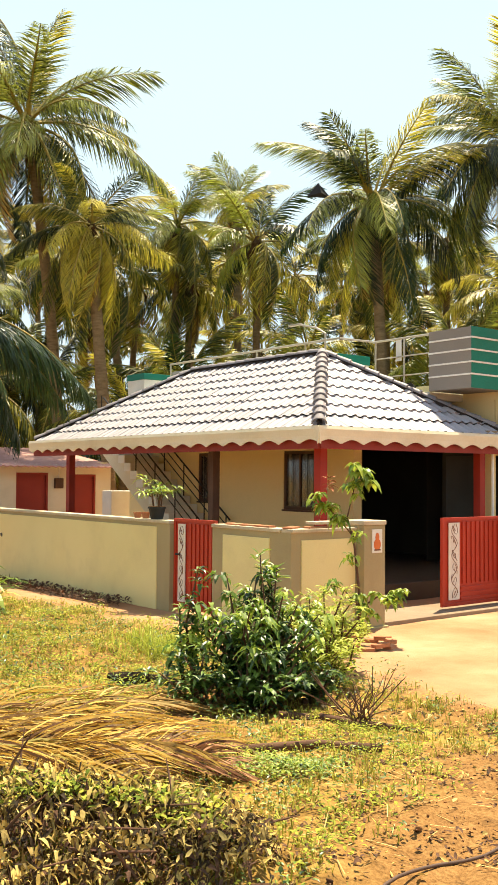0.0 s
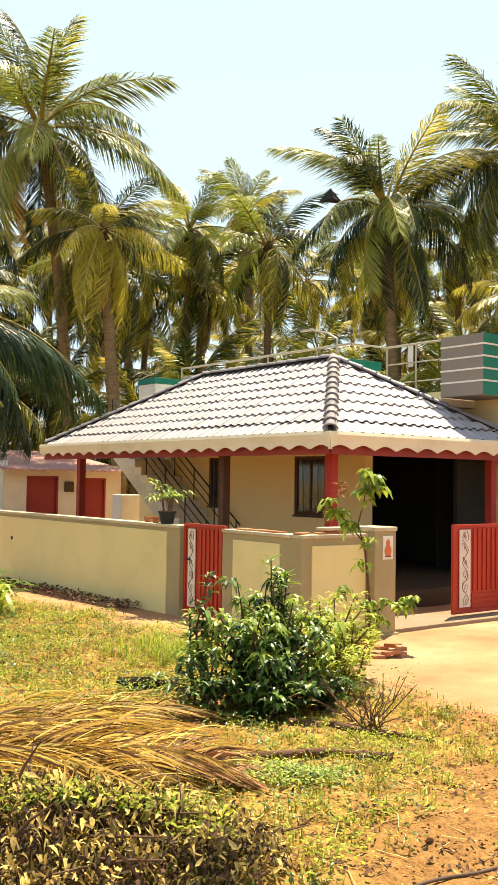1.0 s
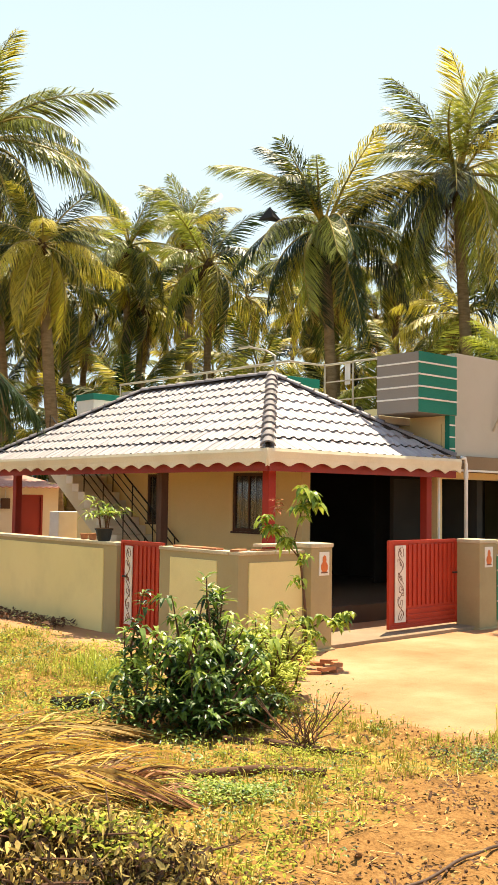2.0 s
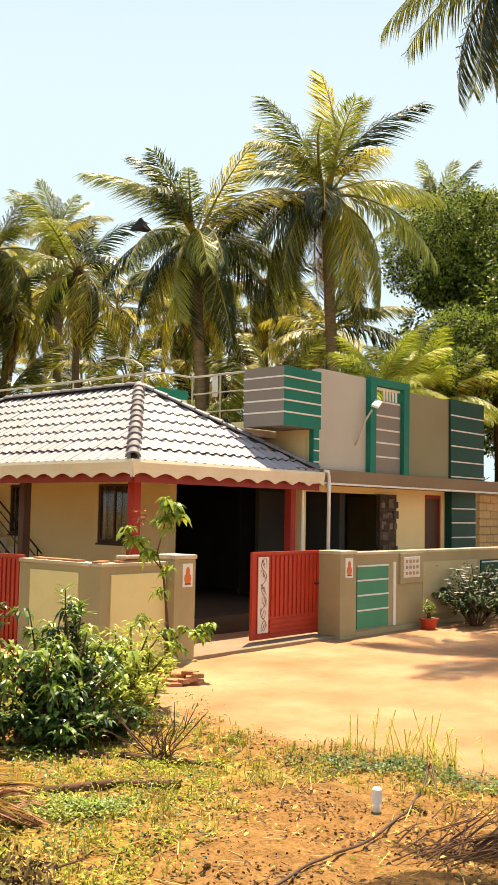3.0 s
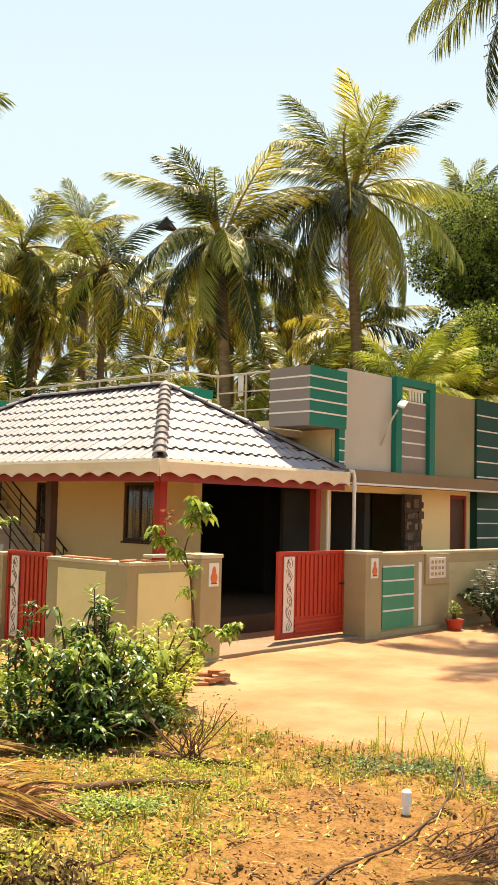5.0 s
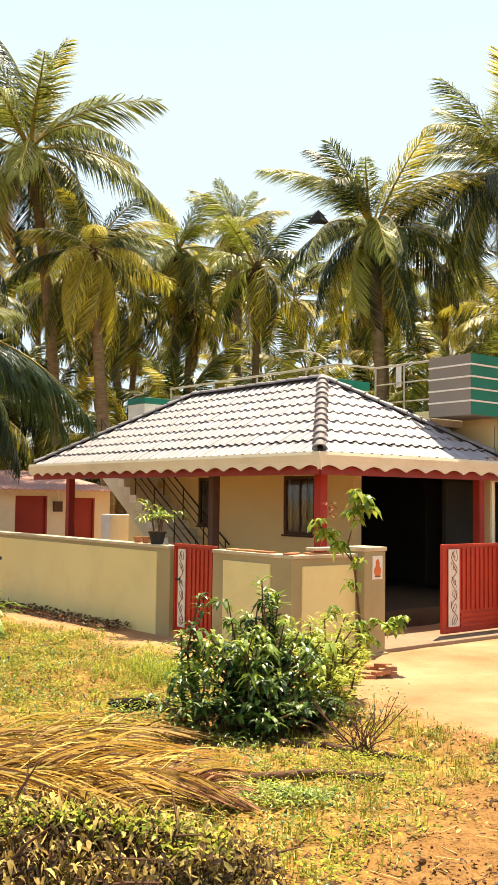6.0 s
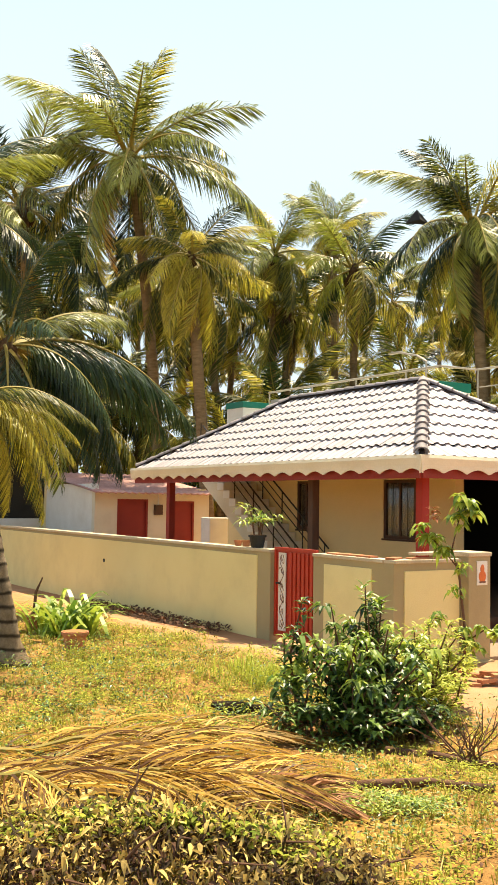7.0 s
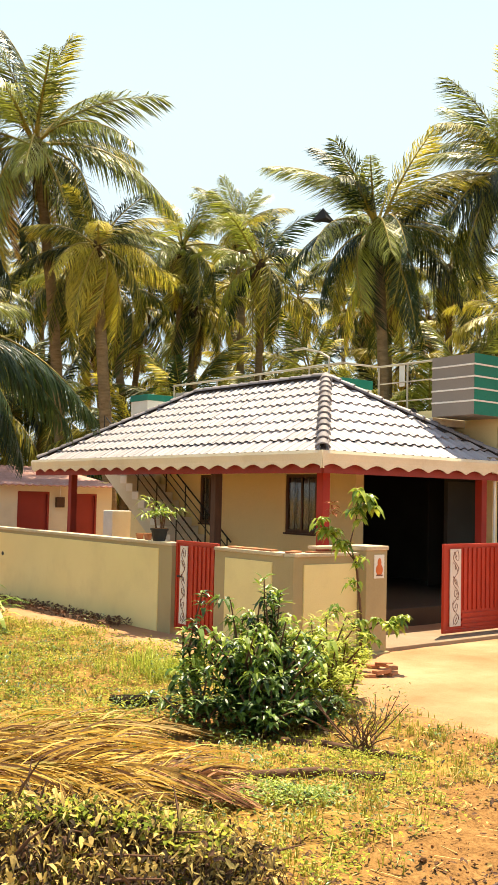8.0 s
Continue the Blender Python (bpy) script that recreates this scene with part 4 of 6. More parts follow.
def trunk_bm(base, top, r0, r1, bend, seed, rings=26, sides=12, flare=0.5):
    rnd = random.Random(seed)
    pts, rad = [], []
    b, t = Vector(base), Vector(top)
    for i in range(rings * 2 + 1):
        f = i / (rings * 2)
        pts.append(b.lerp(t, f) + Vector(bend) * math.sin(math.pi * f) + Vector((rnd.uniform(-0.006, 0.006), rnd.uniform(-0.006, 0.006), 0)))
        rad.append((r0 + (r1 - r0) * f + flare * r0 * max(0, 1 - f * 9) ** 2) * (1.035 if i % 2 else 1.0) * rnd.uniform(0.985, 1.015))
    return tube(pts, rad, sides)


def palm(label, base, crown, size=1.0, fronds=24, seed=0, r0=0.19, r1=0.12, mat=None, yellow=0.3, dry=2, bend=(0, 0, 0), nuts=6, low=-0.66, high=78, near_=False, flare=0.5, extra=(), deep=0.0, young=False, far=False):
    rnd = random.Random(seed)
    p = thing("coconut_palm", label, "palm tree", "coconut palms")
    part("trunk", trunk_bm(base, crown, r0, r1, bend, seed, flare=flare), mat or M_BARKFAR, p, "ringed grey-brown trunk", smooth=True)
    for i in range(fronds):
        f = (i + 0.5) / fronds
        az = i * 2.39996 + rnd.uniform(-0.3, 0.3) + seed
        tilt = high - (high - 62 * low) * f ** 0.9 + rnd.uniform(-8, 8)        # from upright ones to hanging ones
        k = 0 if f < 0.2 else 1 if f < 0.45 else 2 if f < 0.7 else 3
        if rnd.random() < yellow * (0.4 + f):
            k = 4 if f < 0.6 else 5
        if near_:
            k = min(k, 3)
        # a share of the fronds takes the shade-dark leaf
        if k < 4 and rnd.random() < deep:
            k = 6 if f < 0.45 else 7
        if young:
            k = 8 if f < 0.5 else 9
        o = part("frond", (NEARF if near_ else FARF if far else FROND)[k], None, p)
        s = size * rnd.uniform(0.85, 1.12) * (0.95 + 0.05 * min(1, f * 3))
        o.matrix_local = Matrix.Translation(crown) @ pose(0, 0, 0, 0, 0, math.degrees(az)) @ pose(0, 0, 0, tilt, rnd.uniform(-18, 18), 0) @ Matrix.Diagonal((s, s, s, 1))
    for rz, tilt, k, s in extra:
        o = part("frond", NEARF[k], None, p)
        o.matrix_local = Matrix.Translation(crown) @ pose(0, 0, 0, 0, 0, rz) @ pose(0, 0, 0, tilt, 0, 0) @ Matrix.Diagonal((s, s, s, 1))
    for i in range(dry):
        o = part("dry_frond", DRYF[0], None, p, "dry brown hanging frond")
        o.matrix_local = Matrix.Translation(Vector(crown) - Vector((0, 0, 0.2))) @ pose(0, 0, 0, 0, 0, rnd.uniform(0, 360)) @ pose(0, 0, 0, rnd.uniform(-52, -38), 0, 0) @ Matrix.Diagonal((size * 0.8, size * 0.8, size * 0.8, 1))
    if not near_:
        c = Vector(crown)
        fib = tube([c - Vector((0, 0, 0.75 * size)), c - Vector((0, 0, 0.45 * size)), c - Vector((0, 0, 0.1 * size)), c + Vector((0, 0, 0.25 * size))], [r1 * 1.05, 0.24 * size, 0.27 * size, 0.08 * size], 9)
        for i in range(12):
            a = i * 2.4
            add_tube(fib, [c + Vector((0.2 * size * math.cos(a), 0.2 * size * math.sin(a), -0.2 * size)), c + Vector((0.4 * size * math.cos(a), 0.4 * size * math.sin(a), -0.5 * size)), c + Vector((0.36 * size * math.cos(a), 0.36 * size * math.sin(a), -rnd.uniform(0.8, 1.3) * size))], [0.05, 0.04, 0.015], 4)
        part("leaf_sheath", fib, M_FIBRE, p, "dark fibrous sheath under the crown")
    if nuts:
        for i in range(nuts):
            a = rnd.uniform(0, 6.28)
            o = part("coconut", NUT, None, p)
            o.location = Vector(crown) + Vector((0.36 * size * math.cos(a), 0.36 * size * math.sin(a), -0.2 - 0.3 * rnd.random()))
    return p


TALL = "tall coconut palm with a full green and yellow crown"
palm(TALL, (15.4, 29.7, -0.1), (13.55, 29.02, 13.68), 1.3, 28, 1, yellow=0.3, bend=(0.15, -0.1, 0), r0=0.21, r1=0.16)
palm("coconut palm with old yellow hanging fronds", (15.2, 26.0, 0), (14.42, 26.34, 9.93), 0.82, 24, 2, yellow=0.9, high=50, low=-0.95, r0=0.21, r1=0.16)
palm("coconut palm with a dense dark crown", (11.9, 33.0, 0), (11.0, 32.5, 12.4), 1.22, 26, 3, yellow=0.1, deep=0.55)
palm("coconut palm with a dense dark crown", (13.2, 35.6, 0), (13.0, 35.6, 9.7), 0.97, 22, 4, yellow=0.3, low=-0.9)
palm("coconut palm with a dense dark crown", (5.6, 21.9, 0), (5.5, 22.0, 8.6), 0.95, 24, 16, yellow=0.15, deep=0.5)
palm("coconut palm with old yellow hanging fronds", (21.4, 31.9, 0), (21.51, 32.08, 12.3), 0.85, 24, 5, yellow=0.75, dry=4, low=-0.95)
palm("slender coconut palm with a small crown", (27.1, 34.9, 0), (26.91, 35.11, 14.8), 0.8, 22, 6, yellow=0.3, dry=3, r0=0.2, r1=0.15)
palm(TALL, (23.1, 21.7, 0), (22.7, 22.09, 11.3), 1.1, 30, 7, yellow=0.25, deep=0.25, low=-0.85, r0=0.21, r1=0.16)
palm(TALL, (26.9, 18.5, 0), (25.96, 19.04, 13.0), 1.15, 32, 8, yellow=0.4, low=-0.85, r0=0.23, r1=0.17, bend=(-0.15, 0.1, 0))
palm("coconut palm with upright young fronds", (38.4, 21.4, 0), (38.18, 21.58, 15.6), 0.95, 20, 9, yellow=0.2, low=-0.2)
palm("young lime green palm behind the parapet, brightened as if sunlit", (23.3, 15.08, 0), (23.3, 15.08, 5.5), 0.74, 20, 10, nuts=0, low=-0.1, high=76, young=True, r0=0.25, dry=0)
palm("young lime green palm behind the parapet, brightened as if sunlit", (26.69, 15.32, 0), (26.69, 15.32, 5.6), 0.78, 20, 12, nuts=0, low=-0.1, high=74, young=True, r0=0.25, dry=0)
# grove behind the house
random.seed(21)
for i in range(36):
    ang = radians(-14 - 47 * (i + random.random()) / 36)
    dist = (37, 44, 51, 40, 58, 47)[i % 6] + random.uniform(-2, 2)
    x, y = -math.sin(ang) * dist, math.cos(ang) * dist
    top = 2.1 + dist * math.tan(radians(random.uniform(6.0, 13.0 if i % 3 else 15.0)))
    if -58.5 < math.degrees(ang) < -54.5:      # a gap with open sky
        top = min(top, 4.5)
    palm("coconut palm in the grove behind the house", (x + random.uniform(-1.4, 1.4), y, 0), (x, y, top), random.uniform(0.8, 1.1), 18, 50 + i, yellow=0.65, dry=3, nuts=0, deep=0.15, low=-0.85, far=True)
for i in range(30):
    ang = radians(-20 - 38 * (i + random.random()) / 30)
    dist = random.uniform(28, 42)
    x, y = -math.sin(ang) * dist, math.cos(ang) * dist
    if (x < 23 and y < 23.5 and x > 9) or (x < 17 and y < 30.5):
        continue
    palm("low young palm in the undergrowth", (x, y, 0), (x, y, random.uniform(2.4, 6.2)), random.uniform(0.75, 1.05), 15, 150 + i, yellow=0.65, dry=1, nuts=0, low=-0.5, deep=0.1, far=True)
# palms that stand near the camera
palm("near coconut palm with a scarred brown trunk", (4.97, 1.95, 0.12), (5.0, 2.0, 9.4), 0.7, 18, 71, r0=0.195, r1=0.14, bend=(-0.045, 0.065, 0), mat=M_BARK, yellow=0.5, dry=0, low=0.35, nuts=0, near_=True, flare=0.28)
# stands out of view; added so that its crown shades the near palm's foot
palm("unseen coconut palm added to shade the near trunk foot", (9.0, 2.3, 0), (8.6, 2.9, 9.5), 0.52, 18, 75, r0=0.17, r1=0.13, mat=M_BARK, yellow=0.4, dry=0, low=0.2, nuts=0, near_=True)
palm("short coconut palm with arching yellow-green fronds", (4.13, 12.25, -0.05), (3.4, 12.2, 3.35), 0.44, 12, 72, r0=0.15, r1=0.11, high=24, mat=M_RINGED, yellow=0.9, dry=0, low=-0.7, nuts=0, near_=True, flare=0.7, extra=((-122, 26, 3, 0.44), (-104, 18, 3, 0.4), (-128, 8, 3, 0.42), (-112, 0, 3, 0.38)))
palm("coconut palm with long hanging fronds, coloured dark as in shade", (4.5, 17.6, 0), (5.8, 18.0, 5.1), 0.8, 14, 73, yellow=0.0, dry=0, low=-0.8, nuts=0, deep=0.5, extra=((-92, 10, 4, 1.2), (-88, 5, 4, 1.1), (-96, -16, 4, 0.95), (-84, -20, 4, 0.9)))
palm("tall coconut palm beside the drive with drooping yellow-tipped fronds", (18.45, 8.2, 0), (18.5, 8.2, 14.0), 0.9, 26, 74, yellow=0.45, dry=2, low=-0.85, high=60, r0=0.18, r1=0.14)

# scars in the near trunk
near_palm = [o for o in scene.objects if o.name.startswith("coconut_palm") and "scarred" in o.get("label", "")][0]
for rz, z, w, h in ((158, 2.75, 0.022, 0.17), (154, 3.05, 0.014, 0.05), (98, 1.35, 0.018, 0.03), (120, 0.95, 0.014, 0.016), (128, 3.9, 0.018, 0.03), (90, 4.3, 0.012, 0.02)):
    u = (z - 0.12) / 9.28
    rr = 0.195 - 0.055 * u - 0.4 * w
    bm = bmesh.new()
    bmesh.ops.create_uvsphere(bm, u_segments=10, v_segments=7, radius=1, matrix=Matrix.LocRotScale((4.97 + 0.03 * u - 0.045 * math.sin(math.pi * u) - rr * math.sin(radians(rz)), 1.95 + 0.05 * u + 0.065 * math.sin(math.pi * u) + rr * math.cos(radians(rz)), z), None, (w, w, h)))
    part("scar", bm, M_DARK, near_palm, "dark scar in the bark", smooth=True)

# ---- broadleaf trees ----


def leaf_cloud(name, clumps, per, size, mat, seed, flat=0.0):
    """Many small folded leaves strewn through overlapping clumps (x, y, z, radius)."""
    rnd = random.Random(seed)
    verts, faces = [], []
    for cx, cy, cz, r in clumps:
        for _ in range(int(per * r * r)):
            d = Vector((rnd.gauss(0, 1), rnd.gauss(0, 1), rnd.gauss(0, 1))).normalized()
            p = Vector((cx, cy, cz)) + d * r * rnd.uniform(0.55, 1.08)
            a = (d + Vector((rnd.gauss(0, 0.6), rnd.gauss(0, 0.6), rnd.gauss(0, 0.6) - 0.4))).normalized()
            b = a.cross(Vector((rnd.gauss(0, 1), rnd.gauss(0, 1), rnd.gauss(0, 1)))).normalized()
            c = a.cross(b)
            s = size * rnd.uniform(0.6, 1.3)
            k = len(verts)
            verts += [p, p + a * s * 0.5 + b * s * 0.24 + c * s * 0.06, p + a * s, p + a * s * 0.5 - b * s * 0.24 + c * s * 0.06]
            faces += [(k, k + 1, k + 2), (k, k + 2, k + 3)]
    return soup(name, verts, faces, mat)


def broad_tree(base, height_, radius, seed, label, fine=1.0):
    rnd = random.Random(seed)
    t = thing("broadleaf_tree", label, "tree", "broadleaf trees")
    b = Vector(base)
    bm = tube([b, b + Vector((0.2, 0.1, height_ * 0.3)), b + Vector((0, 0.2, height_ * 0.55))], [0.22, 0.15, 0.07], 10)
    clumps = []
    for i in range(64):
        a, e = rnd.uniform(0, 6.28), rnd.uniform(-0.5, 1)
        rr = radius * rnd.uniform(0.15, 1.0) * math.cos(e * 0.9)
        c = (b.x + rr * math.cos(a), b.y + rr * math.sin(a), b.z + height_ * 0.62 + radius * 0.85 * e, rnd.uniform(0.5, 1.0) * radius * 0.34)
        clumps.append(c)
        if i % 6 == 0:
            add_tube(bm, [b + Vector((0, 0.1, height_ * 0.45)), Vector(c[:3])], [0.05, 0.015], 6)
    part("trunk", bm, M_FIBRE, t, smooth=True)
    part("crown", leaf_cloud("crown", clumps, max(300, 2300 / radius) * fine, (0.13 + 0.016 * radius) / fine ** 0.5, M_TREE, seed), None, t, "dense dark green crown of small leaves")


broad_tree((35.7, 19.1, 0), 20.5, 2.9, 81, "tall dense broadleaf tree behind the house", 2.0)
broad_tree((30.75, 15.8, 0), 12.3, 1.8, 85, "smaller broadleaf tree behind the house", 2.0)
broad_tree((27.6, 15.4, 0), 10.0, 1.4, 89, "smaller broadleaf tree behind the house", 2.0)
broad_tree((24.6, 8.1, 0), 12.0, 2.7, 88, "broadleaf tree that shades the far end of the drive", 2.4)
broad_tree((30.0, 9.5, 0), 13.2, 3.6, 86, "broadleaf tree that shades the far end of the drive", 2.4)
broad_tree((36.0, 17.6, 0), 14.0, 4.0, 84, "dense broadleaf tree behind the sheds")
broad_tree((41.0, 17.0, 0), 11.0, 4.8, 87, "tall dense broadleaf tree that overhangs the open shed")
broad_tree((46.0, 18.5, 0), 19.0, 6.5, 82, "tall dense broadleaf tree behind the sheds")
broad_tree((54.0, 18.5, 0), 19.0, 6.5, 83, "tall dense broadleaf tree behind the sheds")

random.seed(77)
for i in range(20):
    ang = radians(-8 - 60 * (i + random.random()) / 20)
    dist = random.uniform(44, 62)
    x, y = -math.sin(ang) * dist, math.cos(ang) * dist
    sh = thing("shrub", "dark green shrub in the shade of the grove", "shrub", "grove undergrowth")
    cl = [(x + random.uniform(-2.4, 2.4), y + random.uniform(-2.4, 2.4), random.uniform(0.5, 3.4), random.uniform(0.9, 1.5)) for _ in range(8)]
    part("stem", tube([(x, y, -0.1), (x + 0.2, y, 1.6)], [0.12, 0.05], 6), M_BARK, sh)
    part("foliage", leaf_cloud("foliage", cl, 55, 0.5, M_TREE, 300 + i), None, sh)

# ---- outbuildings ----
shed = thing("shed", "cream outbuilding with maroon doors and a pinkish tin roof", "shed", kind="structure")
SHY = 25.2
wall_with_holes("wall", "x", SHY, 10.85, 14.6, -0.2, 2.42, [(11.55, 12.53, -0.2, 2.17), (13.24, 14.08, -0.2, 2.13)], 0.2, M_SHED, shed)
wall_with_holes("side_wall", "y", 10.85, SHY + 0.2, 29.0, -0.2, 2.6, [], 0.2, M_WHITE, shed)
part("back_wall", box(10.85, 29.0, -0.2, 14.6, 29.2, 2.8), M_CREAM, shed)
part("end_wall", box(14.4, SHY + 0.2, -0.2, 14.6, 29.0, 2.5), M_CREAM, shed)
for x0, x1, z1 in ((11.55, 12.53, 2.17), (13.24, 14.08, 2.13)):
    d = part("door", box(x0 + 0.06, SHY + 0.05, -0.15, x1 - 0.06, SHY + 0.1, z1 - 0.06), M_MAROON, shed, "maroon painted door")
    part("door_frame", box(x0, SHY - 0.01, -0.15, x0 + 0.06, SHY + 0.12, z1), M_MAROON, d)
    part("door_frame", box(x1 - 0.06, SHY - 0.01, -0.15, x1, SHY + 0.12, z1), M_MAROON, d)
    part("door_frame", box(x0 + 0.06, SHY - 0.01, z1 - 0.06, x1 - 0.06, SHY + 0.12, z1), M_MAROON, d)
bm = bmesh.new()
ra = []
for i in range(77):
    x = 10.7 + 0.053 * i
    q = 0.02 * math.sin(i * math.pi / 2)
    ra.append([bm.verts.new((x, SHY - 0.45, 2.36 + q)), bm.verts.new((x, 29.4, 3.0 + q)), bm.verts.new((x, 29.4, 2.97 + q)), bm.verts.new((x, SHY - 0.45, 2.33 + q))])
for a, b in zip(ra, ra[1:]):
    for k in range(4):
        bm.faces.new((a[k], a[(k + 1) % 4], b[(k + 1) % 4], b[k]))
part("roof", bm, M_TIN, shed, "pinkish corrugated tin roof")
part("meter_box", box(12.72, SHY - 0.1, 1.72, 12.98, SHY, 2.02, 0.01), M_WOOD, shed, "brown electric meter box")
part("conduit", tube([(12.86, SHY - 0.03, 2.02), (12.86, SHY - 0.03, 2.4)], 0.015, 6), M_PVC, shed)

barn = thing("open_shed", "dark open shed with a white post and low white wall", "shed", kind="structure")
part("low_wall", box(4.0, 29.8, -0.3, 11.4, 30.0, 1.5, 0.01), M_WHITE, barn)
# back and end walls take the near-black interior shade colour
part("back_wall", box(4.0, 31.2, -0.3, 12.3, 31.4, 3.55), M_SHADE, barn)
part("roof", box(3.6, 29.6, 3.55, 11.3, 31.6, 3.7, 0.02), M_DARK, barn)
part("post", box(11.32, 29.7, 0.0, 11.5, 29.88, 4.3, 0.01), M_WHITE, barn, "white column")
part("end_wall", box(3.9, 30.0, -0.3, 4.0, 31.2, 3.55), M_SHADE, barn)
tank = tagged(new("water_tank_wall", mesh_of(box(13.35, 23.0, -0.1, 14.2, 23.5, 1.68, 0.02), "water_tank_wall", M_WHITE)), "low white washed cement water tank", "water tank")

# open shed with a pale roof beyond the drive
lean = thing("open_shed", "open shed with a block wall and pale corrugated roof", "shed", kind="structure")
part("wall_core", box(24.6, 12.66, 0, 27.2, 12.8, 2.8), M_CONC, lean)
blk = {}
for r in range(12):
    off = 0.22 if r % 2 else 0.0
    for c in range(7):
        x0, x1 = max(24.6, 24.6 + 0.44 * c - off), min(27.2, 24.6 + 0.44 * (c + 1) - off)
        if x1 - x0 > 0.05:
            w_ = round(x1 - x0, 3)
            if w_ not in blk:
                blk[w_] = mesh_of(box(0, 0, 0, w_ - 0.02, 0.1, 0.205, 0.008), "block", M_BLOCK)
            o = part("block", blk[w_], None, lean)
            o.location = (x0, 12.57, 0.02 + 0.225 * r)
# inner walls coloured almost black in place of the shed's shade
part("back_wall", box(27.2, 14.6, 0, 50.0, 14.8, 3.1), M_CHAR_SHADE, lean)
part("side_wall", box(27.0, 12.8, 0, 27.2, 14.6, 2.8), M_CHAR_SHADE, lean)
bm = bmesh.new()
ra = []
for i in range(480):
    x = 24.3 + 0.054 * i
    q = 0.05 * math.sin(i * math.pi / 4)
    ra.append([bm.verts.new((x, 12.1, 2.86 + q)), bm.verts.new((x, 14.95, 3.15 + q)), bm.verts.new((x, 14.95, 3.11 + q)), bm.verts.new((x, 12.1, 2.8 + q))])
for a, b in zip(ra, ra[1:]):
    for k in range(4):
        bm.faces.new((a[k], a[(k + 1) % 4], b[(k + 1) % 4], b[k]))
part("roof", bm, M_WHITE, lean, "pale corrugated roof")
for x in (31.35, 37.4, 43.5):
    part("pole", tube([(x, 12.4, -0.05), (x, 12.4, 2.85)], 0.045, 8), M_PVC, lean)
cl = bmesh.new()
g0 = [[cl.verts.new((33.0 + 0.122 * i, 12.5 + 0.06 * math.sin(i * 0.9 + j * 0.2), 2.0 - 0.14 * j - 0.02 * math.sin(i * 0.3))) for i in range(26)] for j in range(14)]
for a, b in zip(g0, g0[1:]):
    for i in range(25):
        cl.faces.new((a[i], a[i + 1], b[i + 1], b[i]))
cloth = tagged(new("hanging_cloth", mesh_of(cl, "hanging_cloth", M_CLOTH, smooth=True)), "pale green cloth hung over a line in the open shed", "cloth")
so = cloth.modifiers.new("thick", "SOLIDIFY")
so.thickness = 0.012
part("wash_line", tube([(31.35, 12.5, 2.02), (37.4, 12.5, 2.02)], 0.008, 5), M_METAL, lean)

# ---- outside stair ----
stair = thing("stair", "white cement stair with black iron handrails", "stairs", kind="structure")
NS, RUN, RISE, SX0, SX1, SY0 = 16, 0.29, 0.2, 12.4, 13.42, 17.54
for k in range(NS):
    y, z = SY0 + RUN * k, 0.42 + RISE * k
    part("step", box(SX0, y, z - 0.2, SX1, y + RUN + 0.02, z, 0.01), M_WHITE, stair)
bm = bmesh.new()
sec = [(SY0 + 0.02, 0.21), (SY0 + RUN * NS, 0.21 + RISE * NS), (SY0 + RUN * NS, -0.35 + RISE * NS), (SY0 + 0.75, 0.21)]
rings = [[bm.verts.new((x, y, z)) for y, z in sec] for x in (SX0 + 0.03, SX1 - 0.01)]
bm.faces.new(rings[0])
bm.faces.new(rings[1][::-1])
for k in range(4):
    bm.faces.new((rings[0][k], rings[0][(k + 1) % 4], rings[1][(k + 1) % 4], rings[1][k]))
part("waist_slab", bm, M_SHED, stair, "sloping cement slab under the steps")
for x in (SX0 + 0.04, SX1 - 0.14):
    for h in (0.72, 0.5, 0.28):
        part("handrail", tube([(x, SY0 - 0.05, 0.38 + h), (x, SY0 + RUN * 15, 0.42 + RISE * 15 + h)], 0.02 if h > 0.6 else 0.013, 6), M_METAL, stair)
    for k in range(0, NS, 3):
        y = SY0 + RUN * k + 0.1
        part("baluster", tube([(x, y, 0.42 + RISE * k - 0.02), (x, y, 0.42 + RISE * k + 0.78)], 0.016, 6), M_METAL, stair)

# ---- fittings ----
lamp = thing("terrace_lamp", "street light on a bent pole at the terrace edge", "street light")
part("pole", tube([(12.95, 13.95, 4.6), (12.95, 13.95, 4.98), (12.93, 14.2, 5.12), (12.9, 14.7, 5.24)], 0.022, 8), M_STEEL, lamp)
part("lamp_head", add_box(bmesh.new(), 12.87, 14.65, 5.225, 12.96, 15.0, 5.265, 0.012), M_STEEL, lamp)
lamp = thing("wall_lamp", "white street light on a curved bracket on the upper wall", "street light")
part("bracket", tube([(16.28, 11.08, 3.52), (16.3, 10.98, 3.75), (16.38, 10.9, 4.05), (16.52, 10.85, 4.26)], 0.022, 8), M_STEEL, lamp)
hd = part("lamp_head", box(-0.08, -0.2, -0.03, 0.08, 0.24, 0.03, 0.02), M_PVC, lamp)
hd.matrix_local = pose(16.68, 10.84, 4.4, 22, 20, -60)
pipe = thing("downpipe", "white plastic rainwater downpipe with a bend at the top", "downpipe")
part("pipe", tube([(15.12, 10.9, 0.0), (15.12, 10.9, 2.8), (15.05, 10.88, 2.93), (14.92, 10.86, 2.93)], 0.036, 10), M_PVC, pipe, smooth=True)
part("collar", tube([(15.12, 10.9, 2.55), (15.12, 10.9, 2.68)], 0.045, 10), M_PVC, pipe)
pipe2 = tagged(new("downpipe", mesh_of(tube([(14.55, 11.1, 0.0), (14.55, 11.1, 2.68)], 0.022, 8), "downpipe", M_PVC)), "thin white plastic pipe beside the porch", "downpipe")
